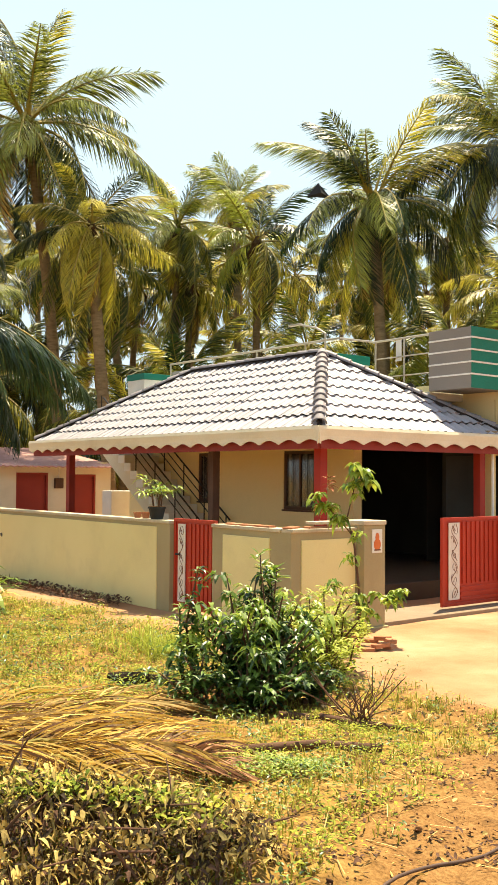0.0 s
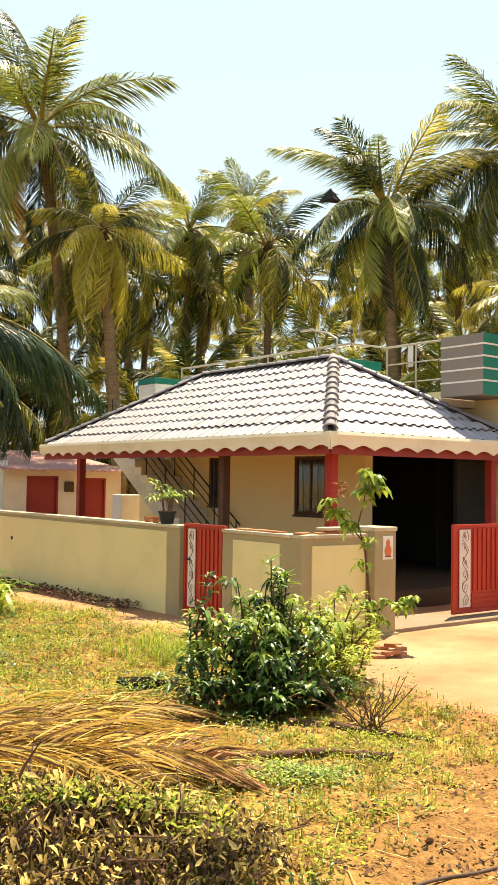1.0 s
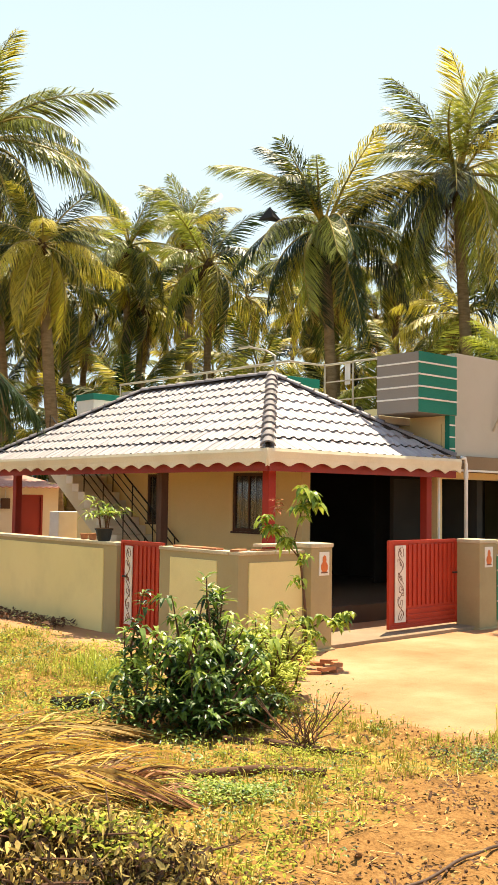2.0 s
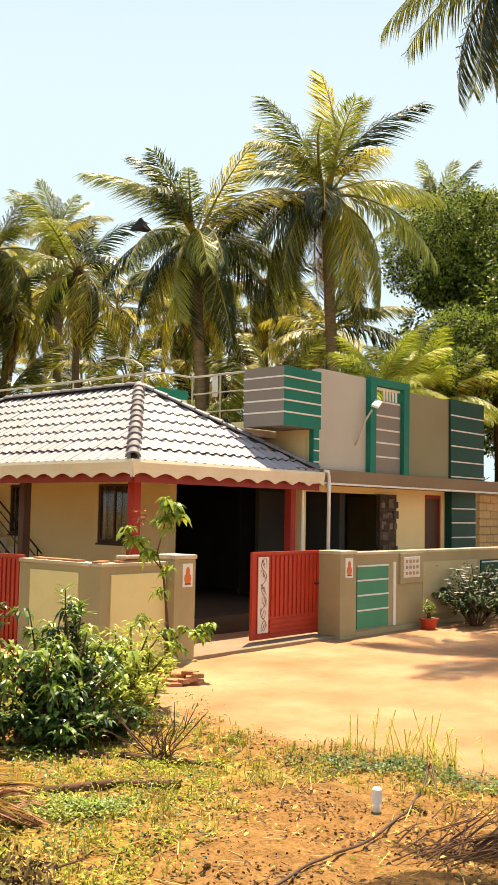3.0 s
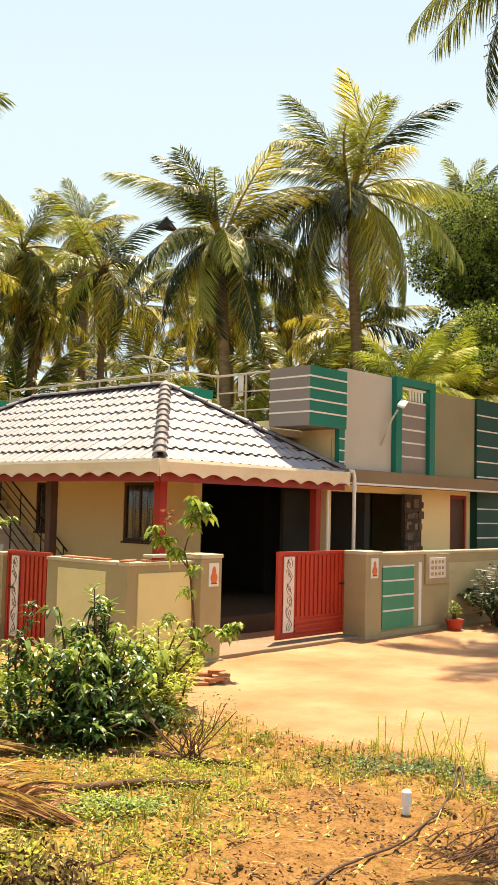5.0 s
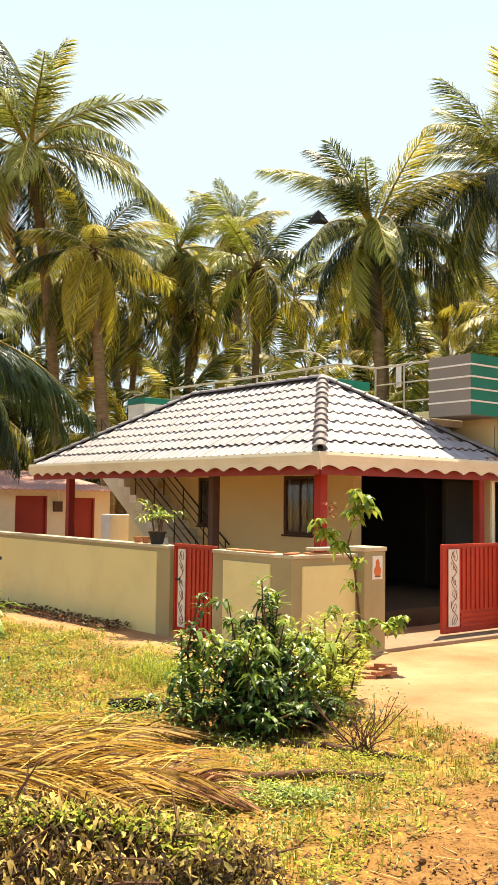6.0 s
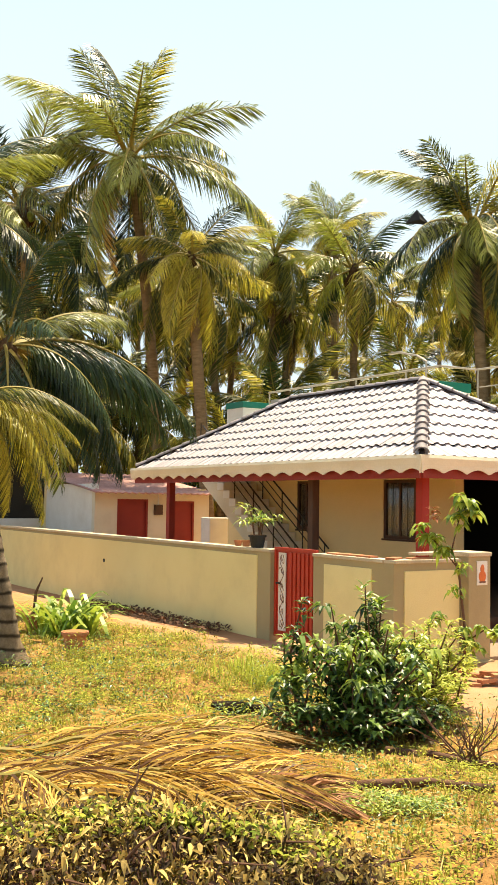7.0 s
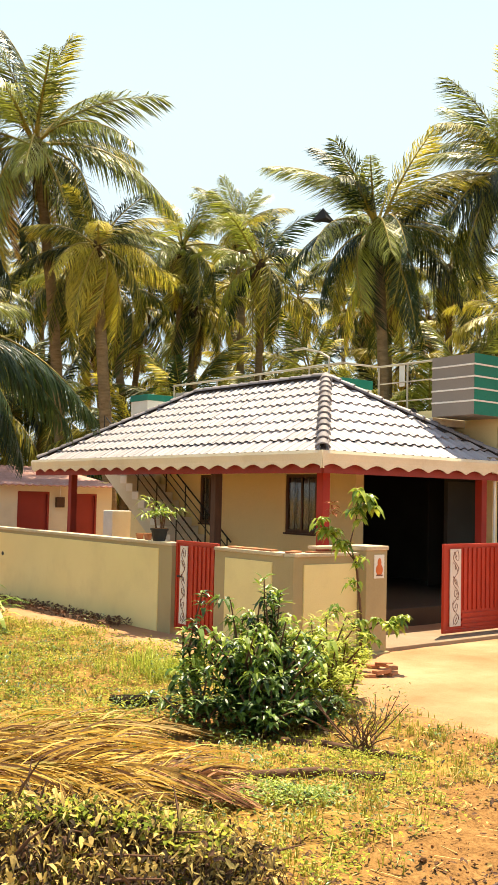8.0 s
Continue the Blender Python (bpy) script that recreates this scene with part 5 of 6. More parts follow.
cctv = thing("floodlight", "small dark floodlight on the slab edge", "floodlight")
part("head", tube([(13.94, 12.55, 3.86), (13.82, 12.5, 3.86)], [0.07, 0.085], 10), M_BLACK, cctv)
part("bracket", box(13.95, 12.5, 3.74, 14.0, 12.6, 3.88), M_BLACK, cctv)
sheet = tagged(new("hanging_cloth", mesh_of(box(14.02, 12.9, 4.42, 14.035, 13.04, 4.87, 0.004), "hanging_cloth", M_WHITE)), "white cloth hung over the terrace railing", "cloth")

# ---- plants ----


def leaf_at(verts, faces, p, a, up, s, w, sag=0.25):
    """A folded, drooping leaf from p along a."""
    b = a.cross(up).normalized()
    n_ = b.cross(a).normalized()
    k = len(verts)
    m1, m2 = p + a * s * 0.35, p + a * s * 0.7 - Vector((0, 0, s * sag * 0.4))
    tip = p + a * s - Vector((0, 0, s * sag))
    verts += [p, m1 + b * w + n_ * w * 0.35, m1, m1 - b * w + n_ * w * 0.35, m2 + b * w * 0.8 + n_ * w * 0.3, m2, m2 - b * w * 0.8 + n_ * w * 0.3, tip]
    faces += [(k, k + 1, k + 2), (k, k + 2, k + 3), (k + 1, k + 4, k + 5, k + 2), (k + 2, k + 5, k + 6, k + 3), (k + 4, k + 7, k + 5), (k + 5, k + 7, k + 6)]


def rosette(verts, faces, rnd, c, d, n, s, w, sag):
    for i in range(n):
        a = i * 2.4 + rnd.uniform(-0.3, 0.3)
        out = Vector((math.cos(a), math.sin(a), rnd.uniform(-0.35, 0.45))) + d * 0.5
        leaf_at(verts, faces, c + d * rnd.uniform(-0.08, 0.05), out.normalized(), Vector((0, 0, 1)), s * rnd.uniform(0.7, 1.2), w * rnd.uniform(0.8, 1.2), sag * rnd.uniform(0.5, 1.5))


def shrub(name, label, base, stems, spread, tall, leaf, width, n, mat, seed, sag=0.45, levels=5, low=0.25, young=None):
    rnd = random.Random(seed)
    sh = thing(name, label, "bush")
    b = Vector(base)
    bm = bmesh.new()
    v, f, v2, f2 = [], [], [], []
    for i in range(stems):
        a = i * 2.4 + rnd.uniform(-0.4, 0.4)
        r = spread * math.sqrt((i + 0.4) / stems)
        top = b + Vector((r * math.cos(a), r * math.sin(a), tall * rnd.uniform(0.5, 1.05) * (1 - 0.35 * (r / spread) ** 2)))
        mid = b.lerp(top, 0.5) + Vector((rnd.uniform(-0.1, 0.1), rnd.uniform(-0.1, 0.1), 0.08 * tall))
        add_tube(bm, [b + Vector((0.05 * math.cos(a), 0.05 * math.sin(a), -0.05)), mid, top], [0.016, 0.012, 0.006], 5)
        for k in range(levels):
            t = low + (1 - low) * (k + 1) / levels
            c = b.lerp(mid, t * 2) if t < 0.5 else mid.lerp(top, t * 2 - 1)
            d = Vector((rnd.gauss(0, 0.5), rnd.gauss(0, 0.5), 0.6)).normalized()
            c = c + Vector((rnd.gauss(0, 0.09), rnd.gauss(0, 0.09), 0)) * (spread / 0.7)
            top_ = young and k >= levels - 2 and i % 3 != 0
            rosette(v2 if top_ else v, f2 if top_ else f, rnd, c, d, n, leaf, width, sag)
    if young:
        tagged(part("young_leaves", soup("young_leaves", v2, f2, young), None, sh, "lighter young leaves"), kind="stuff")
    tagged(part("branchwork", bm, M_TWIG, sh), kind="stuff")
    tagged(part("foliage", soup("foliage", v, f, mat), None, sh), kind="stuff")
    return sh


def gz(x, y):
    return height(x, y)


shrub("leafy_bush", "large glossy dark green leafy bush on the open ground", (5.72, 7.15, gz(5.72, 7.15)), 38, 0.72, 1.18, 0.145, 0.024, 10, M_BUSH, 1, sag=0.7, low=0.02, young=M_YBUSH)
shrub("leafy_bush", "low dark leafy shoots beside the large bush", (5.05, 7.1, gz(5.05, 7.1)), 10, 0.38, 0.5, 0.15, 0.018, 9, M_BUSH, 2, levels=4)
shrub("leafy_bush", "low dark leafy shoots beside the large bush", (5.5, 6.75, gz(5.5, 6.75)), 16, 0.5, 0.55, 0.13, 0.022, 10, M_BUSH, 6, levels=4, low=0.02)
shrub("leafy_bush", "low dark leafy shoots beside the large bush", (5.95, 6.6, gz(5.95, 6.6)), 7, 0.3, 0.35, 0.13, 0.022, 10, M_BUSH, 7, levels=4, low=0.02)
shrub("leafy_bush", "upright leafy shoot of the large bush", (5.3, 7.6, gz(5.3, 7.6)), 5, 0.22, 1.22, 0.13, 0.022, 9, M_BUSH, 8, sag=0.4, levels=5, low=0.4, young=M_YBUSH)
shrub("leafy_bush", "tall dark shoot of the large bush", (6.0, 7.3, gz(6.0, 7.3)), 6, 0.16, 1.5, 0.13, 0.018, 9, M_BUSH, 3, sag=0.1, levels=7, young=M_YBUSH)
shrub("yellow_bush", "feathery yellow-green bush beside the sapling", (7.15, 7.75, gz(7.15, 7.75)), 24, 0.5, 0.95, 0.12, 0.013, 16, M_FEATHER, 4, sag=0.3)
shrub("yellow_bush", "feathery yellow-green bush beside the large bush", (6.55, 7.0, gz(6.55, 7.0)), 18, 0.38, 0.75, 0.1, 0.012, 14, M_FEATHER, 5, sag=0.3)

# sapling in a ring of bricks
sap = thing("sapling", "thin young tree with broad yellow-green leaves", "sapling")
sb = Vector((8.5, 8.55, gz(8.5, 8.55)))
ex, ey = Vector((0.78, -0.62, 0)), Vector((0, 0, 1))      # sideways as one comes up the field, and up
stem = [sb, sb + ex * 0.02 + ey * 0.6, sb + ex * -0.05 + ey * 1.25, sb + ex * -0.14 + ey * 1.6, sb + ex * 0.0 + ey * 2.2]
bm = tube(stem, [0.022, 0.018, 0.014, 0.01, 0.006], 7)
add_tube(bm, [stem[2] + ey * 0.1, sb + ex * -0.28 + ey * 1.62, sb + ex * -0.55 + ey * 1.88], [0.01, 0.008, 0.005], 6)
add_tube(bm, [sb + ey * 0.45, sb + ex * 0.25 + ey * 0.62, sb + ex * 0.55 + ey * 0.6], [0.012, 0.009, 0.005], 6)
add_tube(bm, [sb + ey * 0.5, sb + ex * -0.2 + ey * 0.72, sb + ex * -0.35 + ey * 0.75], [0.01, 0.008, 0.005], 6)
part("stem", bm, M_TWIG, sap)
rnd = random.Random(9)
v, f = [], []
for c, n, s in [(stem[4], 12, 0.2), (stem[4] - ey * 0.12 + ex * 0.1, 10, 0.2), (stem[4] - ey * 0.2 - ex * 0.06, 8, 0.17), (sb + ex * -0.55 + ey * 1.86, 9, 0.16), (sb + ex * -0.42 + ey * 1.72, 10, 0.18), (sb + ex * -0.25 + ey * 1.6, 12, 0.17),
                (sb + ex * -0.08 + ey * 1.4, 6, 0.13), (sb + ex * -0.06 + ey * 1.1, 4, 0.14), (sb + ex * 0.5 + ey * 0.6, 12, 0.18), (sb + ex * 0.3 + ey * 0.62, 10, 0.16), (sb + ex * 0.05 + ey * 0.6, 12, 0.17), (sb + ex * 0.1 + ey * 0.4, 12, 0.16), (sb + ex * -0.32 + ey * 0.74, 8, 0.15), (sb + ex * -0.05 + ey * 0.25, 10, 0.15)]:
    for _ in range(4):
        q = c + Vector((rnd.gauss(0, 0.06), rnd.gauss(0, 0.06), rnd.gauss(0, 0.05)))
        rosette(v, f, rnd, q, Vector((0, 0, 0.3)), n // 2 + 2, s * 0.75, s * 0.2, 0.8)
part("leaves", soup("leaves", v, f, M_YBUSH), None, sap, "broad yellow-green leaves")
v, f = [], []
for k in range(3):
    rosette(v, f, rnd, sb + ex * -0.36 + ey * (1.98 + 0.05 * k), Vector((0, 0, 0.5)), 6, 0.11, 0.02, 0.4)
part("young_leaves", soup("young_leaves", v, f, M_POT), None, sap, "reddish young leaves")
for k in range(11):
    a = 2 * math.pi * k / 11
    o = tagged(new("brick", brick_me), "old brick set in a ring round the sapling", "brick", "bricks round the sapling")
    o.matrix_world = pose(8.55 + 0.34 * math.cos(a), 8.5 + 0.34 * math.sin(a), gz(8.5, 8.5) + (0.0 if k % 2 else 0.05) - 0.01, random.uniform(-6, 6), random.uniform(-6, 6), math.degrees(a) + 90)

# dry twig bush
tw = thing("dry_twig_bush", "leafless brown twig bush", "dry bush")
rnd = random.Random(4)
bm = bmesh.new()
tb = Vector((5.78, 5.8, gz(5.78, 5.8)))
for i in range(22):
    a, r = rnd.uniform(0, 6.28), rnd.uniform(0.05, 0.5)
    top = tb + Vector((r * math.cos(a), r * math.sin(a), rnd.uniform(0.18, 0.6) * (1 - 0.4 * r)))
    mid = tb.lerp(top, 0.5) + Vector((rnd.gauss(0, 0.03), rnd.gauss(0, 0.03), 0.02))
    add_tube(bm, [tb + Vector((rnd.gauss(0, 0.05), rnd.gauss(0, 0.05), -0.03)), mid, top], [0.009, 0.006, 0.003], 5)
    add_tube(bm, [mid, mid + (top - mid) * 0.7 + Vector((rnd.gauss(0, 0.08), rnd.gauss(0, 0.08), 0.02))], [0.005, 0.002], 4)
tagged(part("branchwork", bm, M_TWIG, tw), kind="stuff")
v, f = [], []
for i in range(60):
    p = tb + Vector((rnd.gauss(0, 0.25), rnd.gauss(0, 0.25), rnd.uniform(0.02, 0.2)))
    leaf_at(v, f, p, Vector((rnd.gauss(0, 1), rnd.gauss(0, 1), rnd.gauss(0, 0.4))).normalized(), Vector((0.1, 0, 1)), 0.07, 0.012)
part("dry_leaves", soup("dry_leaves", v, f, M_DEADLEAF), None, tw)


# fallen coconut fronds, flat on the ground
def fallen_frond(label, butt, tip, width, mat, seed, n=70, lift=0.03, both=True):
    rnd = random.Random(seed)
    fr_ = thing("fallen_frond", label, "palm frond", "fallen fronds")
    a, b = Vector((*butt, 0)), Vector((*tip, 0))
    d = (b - a).normalized()
    sd = Vector((-d.y, d.x, 0))
    pts = []
    for i in range(13):
        p = a.lerp(b, i / 12) + sd * 0.12 * math.sin(i / 12 * 3)
        pts.append(Vector((p.x, p.y, gz(p.x, p.y) + lift + 0.1 * math.sin(math.pi * i / 12))))
    part("rib", tube(pts, [0.026 - 0.0017 * i for i in range(13)], 6), M_RIB, fr_)
    v, f = [], []
    n = round(n * 1.5)
    for i in range(n):
        t = (i + rnd.random()) / n * 12
        k = min(int(t), 11)
        p = pts[k].lerp(pts[k + 1], t - k)
        for sg in ((-1, 1) if both else (1,)):
            s = width * rnd.uniform(0.75, 1.15) * (0.6 + 0.4 * math.sin(math.pi * min(1, t / 12 + 0.1)))
            out = (sd * sg * rnd.uniform(0.75, 1.0) + d * rnd.uniform(0.7, 1.0)).normalized() if rnd.random() < 0.8 else (sd * sg * rnd.uniform(0.2, 1.1) + d * rnd.uniform(0.4, 1.1)).normalized()
            rise = rnd.uniform(0.02, 0.26) if sg > 0 else rnd.uniform(0.0, 0.16)
            q = [p]
            for j in (0.5, 1, 1.5, 2, 2.5, 3):
                c = p + out * s * j / 3 + d * 0.022 * j * j * s - sd * sg * 0.006 * j * j * s
                q.append(Vector((c.x, c.y, max(gz(c.x, c.y) + 0.012, p.z + rise * 3.6 * (j / 3.3) * (1 - j / 3.3) * s - 0.02 * j))))
            w0 = out.cross(Vector((0, 0, 1))).normalized() * 0.0043 + Vector((0, 0, rnd.uniform(-0.007, 0.007)))
            b0 = len(v)
            for j, c in enumerate(q):
                w1 = w0 * (0.7, 1.0, 1.1, 1.0, 0.8, 0.5, 0.1)[j]
                v += [c - w1, c + w1]
            f += [(b0 + 2 * j, b0 + 2 * j + 1, b0 + 2 * j + 3, b0 + 2 * j + 2) for j in range(6)]
    tagged(part("leaflet_mass", soup("leaflet_mass", v, f, mat), None, fr_), kind="stuff")


fallen_frond("fallen yellow-brown coconut frond lying on the soil", (2.3, 6.75), (3.45, 5.1), 0.95, M_LEAFDRY, 1, 56)
fallen_frond("fallen yellow-brown coconut frond lying on the soil", (2.4, 7.4), (4.1, 6.2), 0.85, M_LEAFDRY, 2, 52)
fallen_frond("fallen yellow-brown coconut frond lying on the soil", (1.9, 6.2), (3.1, 5.2), 0.8, M_LEAFDRY, 3, 50, lift=0.14)
fallen_frond("fallen yellow coconut frond with a bright rib", (1.95, 6.3), (3.4, 4.85), 0.85, M_LEAFDRY, 4, 44, lift=0.16)
fallen_frond("reddish brown dried frond tip lying on the soil", (2.9, 5.3), (3.6, 4.75), 0.5, M_REDFROND, 5, 48)

fallen_frond("fallen brown coconut frond lying in the weeds", (2.3, 7.9), (4.5, 6.9), 0.75, M_LEAFDRY, 6, 40)
fallen_frond("fallen brown coconut frond lying in the weeds", (3.0, 7.3), (5.0, 6.9), 0.6, M_STRAW, 7, 40)
fallen_frond("fallen yellow-brown coconut frond lying on the soil", (1.7, 5.6), (3.3, 5.9), 0.8, M_LEAFDRY, 8, 40)

fallen_frond("yellow coconut frond lying over the brush heap", (1.45, 6.0), (1.95, 4.55), 0.6, M_LEAFDRY, 9, 46, lift=0.2)
fallen_frond("fallen yellow coconut frond with a bright rib", (2.2, 6.6), (2.85, 4.7), 0.75, M_LEAFDRY, 10, 56, lift=0.12)

# heap of cut branches with withered leaves
heap = thing("brush_heap", "heap of cut branches with withered brown leaves", "brush heap", kind="stuff")
rnd = random.Random(6)
v, f = [], []
hr, hf = Vector((0.81, -0.58, 0)), Vector((0.58, 0.81, 0))


def heap_h(a, b):
    return 0.27 * max(0.0, 1 - a * a - b * b) ** 0.6 * (1 + 0.5 * noise.noise(Vector((a * 3, b * 3, 5))))


vd, fd = [], []
for i in range(15000):
    a, b = rnd.uniform(-1.05, 1.0), rnd.uniform(-1, 1)
    if a * a + b * b > 1:
        continue
    c = Vector((1.93, 4.04, 0)) + hr * a * 1.12 + hf * b * 0.62
    # every third leaf lies lower and is dark for the heap's inner shade
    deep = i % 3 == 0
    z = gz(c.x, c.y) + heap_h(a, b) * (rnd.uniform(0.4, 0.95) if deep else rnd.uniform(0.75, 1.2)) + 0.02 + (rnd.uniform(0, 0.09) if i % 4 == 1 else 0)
    s_ = rnd.uniform(0.022, 0.065)
    leaf_at(vd if deep else v, fd if deep else f, Vector((c.x, c.y, z)), Vector((rnd.gauss(0, 0.8), rnd.gauss(0, 0.8), rnd.gauss(-0.15, 0.55))).normalized(), Vector((rnd.gauss(0, 0.7), rnd.gauss(0, 0.7), 1)), s_, s_ * rnd.uniform(0.1, 0.24), rnd.uniform(-0.5, 1.2))
part("dark_leaves", soup("dark_leaves", vd, fd, M_TWIG), None, heap, "shrivelled brown leaves, dark for the shade inside the heap")
part("withered_leaves", soup("withered_leaves", v, f, M_DEADLEAF), None, heap)
bm = bmesh.new()
for i in range(70):
    a, b = rnd.uniform(-1, 0.95), rnd.uniform(-0.9, 0.9)
    c = Vector((1.93, 4.04, 0)) + hr * a * 1.1 + hf * b * 0.6
    z = gz(c.x, c.y) + heap_h(a, b) * 0.8
    d = Vector((rnd.gauss(0, 1), rnd.gauss(0, 1), rnd.uniform(0.0, 0.7))).normalized() * rnd.uniform(0.15, 0.42)
    add_tube(bm, [(c.x, c.y, z), (c.x + d.x * 0.5, c.y + d.y * 0.5, z + d.z * 0.6), (c.x + d.x, c.y + d.y, z + d.z)], [0.009, 0.007, 0.003], 5)
part("branches", bm, M_TWIG, heap)
v, f = [], []
for i in range(1500):
    a, b = rnd.uniform(-0.8, 0.8), rnd.uniform(-0.3, 0.95)
    if a * a + b * b < 1:
        c = Vector((1.93, 4.04, 0)) + hr * a * 1.1 + hf * b * 0.62
        z = gz(c.x, c.y) + heap_h(a, b) + rnd.uniform(0, 0.06)
        leaf_at(v, f, Vector((c.x, c.y, z)), Vector((rnd.gauss(0, 0.7), rnd.gauss(0, 0.7), 0.3)).normalized(), Vector((0, 0.1, 1)), 0.06, 0.014, 0.3)
part("green_leaves", soup("green_leaves", v, f, M_WEED), None, heap, "few still green leaves")

# sticks by the near palm
sticks = thing("stick_pile", "pile of thin reddish dry sticks beside the palm", "stick pile", kind="stuff")
rnd = random.Random(8)
bm = bmesh.new()
for i in range(85):
    p = Vector((4.55 + rnd.uniform(0, 0.9), 2.45 + rnd.gauss(0.1, 0.16), 0))
    d = Vector((0.85 + rnd.gauss(0, 0.25), -0.1 + rnd.gauss(0, 0.3), 0)).normalized() * rnd.uniform(0.3, 0.8)
    q = p + d
    za, zb = gz(p.x, p.y) + rnd.uniform(0.01, 0.07), gz(q.x, q.y) + rnd.uniform(0.02, 0.3 if i % 5 == 0 else 0.16)
    add_tube(bm, [(p.x, p.y, za), ((p.x + q.x) / 2, (p.y + q.y) / 2 + rnd.gauss(0, 0.03), (za + zb) / 2 + 0.02), (q.x, q.y, zb)], [0.005, 0.0035, 0.0015], 5)
part("sticks", bm, M_TWIG, sticks)

# hose and pipe stub
hp = [(6.18, 3.42, 0.0), (6.28, 3.49, 0.09), (6.42, 3.6, 0.17), (6.44, 3.64, 0.12), (6.25, 3.56, 0.05), (5.77, 3.36, 0.02), (5.35, 3.24, 0.02), (4.95, 3.14, 0.02), (4.5, 3.03, 0.02), (4.02, 2.93, 0.02), (3.69, 2.89, 0.02), (3.1, 2.9, 0.02), (2.4, 2.6, 0.02)]
fine_ = []
for i in range(len(hp) - 1):
    p0, p1_, p2_, p3_ = [Vector(hp[max(0, min(len(hp) - 1, i + k))]) for k in (-1, 0, 1, 2)]
    for j in range(7):
        t = j / 7
        q = 0.5 * ((2 * p1_) + (p2_ - p0) * t + (2 * p0 - 5 * p1_ + 4 * p2_ - p3_) * t * t + (3 * p1_ - p0 - 3 * p2_ + p3_) * t ** 3)
        fine_.append((q.x, q.y, sum(gz(q.x + 0.12 * a, q.y + 0.12 * b) for a in (-1, 0, 1) for b in (-1, 0, 1)) / 9 + q.z + 0.006))
tagged(new("garden_hose", mesh_of(tube(fine_, 0.0085, 8), "garden_hose", M_HOSE, smooth=True)), "black garden hose lying across the soil", "hose")
stub = thing("pipe_stub", "white plastic pipe stub with a cap standing in the soil", "pipe")
px, py = 5.5, 3.48
part("pipe", tube([(px, py, gz(px, py) - 0.05), (px + 0.005, py, gz(px, py) + 0.1)], 0.026, 12), M_PVC, stub, smooth=True)
part("collar", tube([(px + 0.005, py, gz(px, py) + 0.06), (px + 0.006, py, gz(px, py) + 0.1)], 0.035, 12), M_PVC, stub)
part("cap", tube([(px + 0.006, py, gz(px, py) + 0.1), (px + 0.007, py, gz(px, py) + 0.15), (px + 0.007, py, gz(px, py) + 0.165)], [0.034, 0.034, 0.02], 12), M_PVC, stub)

# logs and boards on the ground
for lab, a, b, r, m in [("weathered stick lying before the bush", (5.35, 6.35), (5.75, 5.85), 0.035, M_TWIG), ("pale board half buried in the soil", (4.15, 5.6), (5.2, 5.0), 0.035, M_TWIG), ("brown branch lying before the bush", (5.5, 6.0), (6.1, 5.4), 0.03, M_TWIG), ("thin dark branch lying in the weeds", (5.3, 8.35), (5.95, 7.75), 0.02, M_TWIG)]:
    pts = [(a[0] + (b[0] - a[0]) * t, a[1] + (b[1] - a[1]) * t, gz(a[0] + (b[0] - a[0]) * t, a[1] + (b[1] - a[1]) * t) + r * 0.7) for t in (0, 0.3, 0.6, 1)]
    tagged(new("log", mesh_of(tube(pts, [r, r * 1.05, r * 0.9, r * 0.8], 9), "log", m, smooth=True)), lab, "log")


log = bmesh.new()
ends = [Vector((5.0, 8.66, gz(5.0, 8.66) + 0.1)), Vector((5.1, 8.56, gz(5.1, 8.56) + 0.06)), Vector((5.24, 8.43, gz(5.24, 8.43) + 0.04)), Vector((5.42, 8.26, gz(5.42, 8.26) + 0.03)), Vector((5.62, 8.1, gz(5.62, 8.1) + 0.01))]
add_tube(log, ends, [0.03, 0.055, 0.05, 0.035, 0.012], 12)
for vv in log.verts:
    vv.co += Vector((0.025, 0.025, 0.03)) * noise.noise(vv.co * 9) + Vector((0, 0, 0.03)) * noise.noise(vv.co * 4)
tagged(new("log", mesh_of(log, "log", M_CHAR_SHADE)), "charred splintered log end lying in the weeds", "log")


def flower_pot(label, x, y, z, r, h, mat):
    p = thing("flower_pot", label, "flower pot", "flower pots")
    part("pot", tube([(x, y, z), (x, y, z + h * 0.85)], [r * 0.7, r * 0.95], 16), mat, p, smooth=False)
    part("rim", tube([(x, y, z + h * 0.85), (x, y, z + h)], [r * 1.06, r * 1.06], 16), mat, p)
    part("soil", tube([(x, y, z + h - 0.005), (x, y, z + h + 0.006)], r * 0.9, 14), M_CLOD, p)
    return p


flower_pot("terracotta flower pot standing on the soil", 5.3, 13.05, gz(5.3, 13.05), 0.19, 0.27, M_POT)
flower_pot("red flower pot with a dry stalk", 5.5, 15.3, gz(5.5, 15.3), 0.16, 0.3, M_POT)
flower_pot("red flower pot with a white-flowered plant", 15.85, 9.1, 0.0, 0.17, 0.2, M_RED)
flower_pot("dark flower pot on the wall top", 8.35, 12.95, TOPZ, 0.14, 0.2, M_BLACK)
flower_pot("small red flower pot on the wall top", 8.36, 13.3, TOPZ, 0.07, 0.1, M_POT)
flower_pot("small red flower pot on the wall top", 8.36, 13.55, TOPZ, 0.07, 0.09, M_POT)
shrub("potted_plant", "yellow-green plant growing from the dark pot", (8.35, 12.95, TOPZ + 0.15), 6, 0.34, 0.68, 0.2, 0.022, 8, M_YBUSH, 31, levels=2, low=0.55)
shrub("potted_plant", "small plant with white flowers in the red pot", (15.85, 9.1, 0.2), 5, 0.1, 0.4, 0.1, 0.015, 6, M_YBUSH, 32, levels=3)
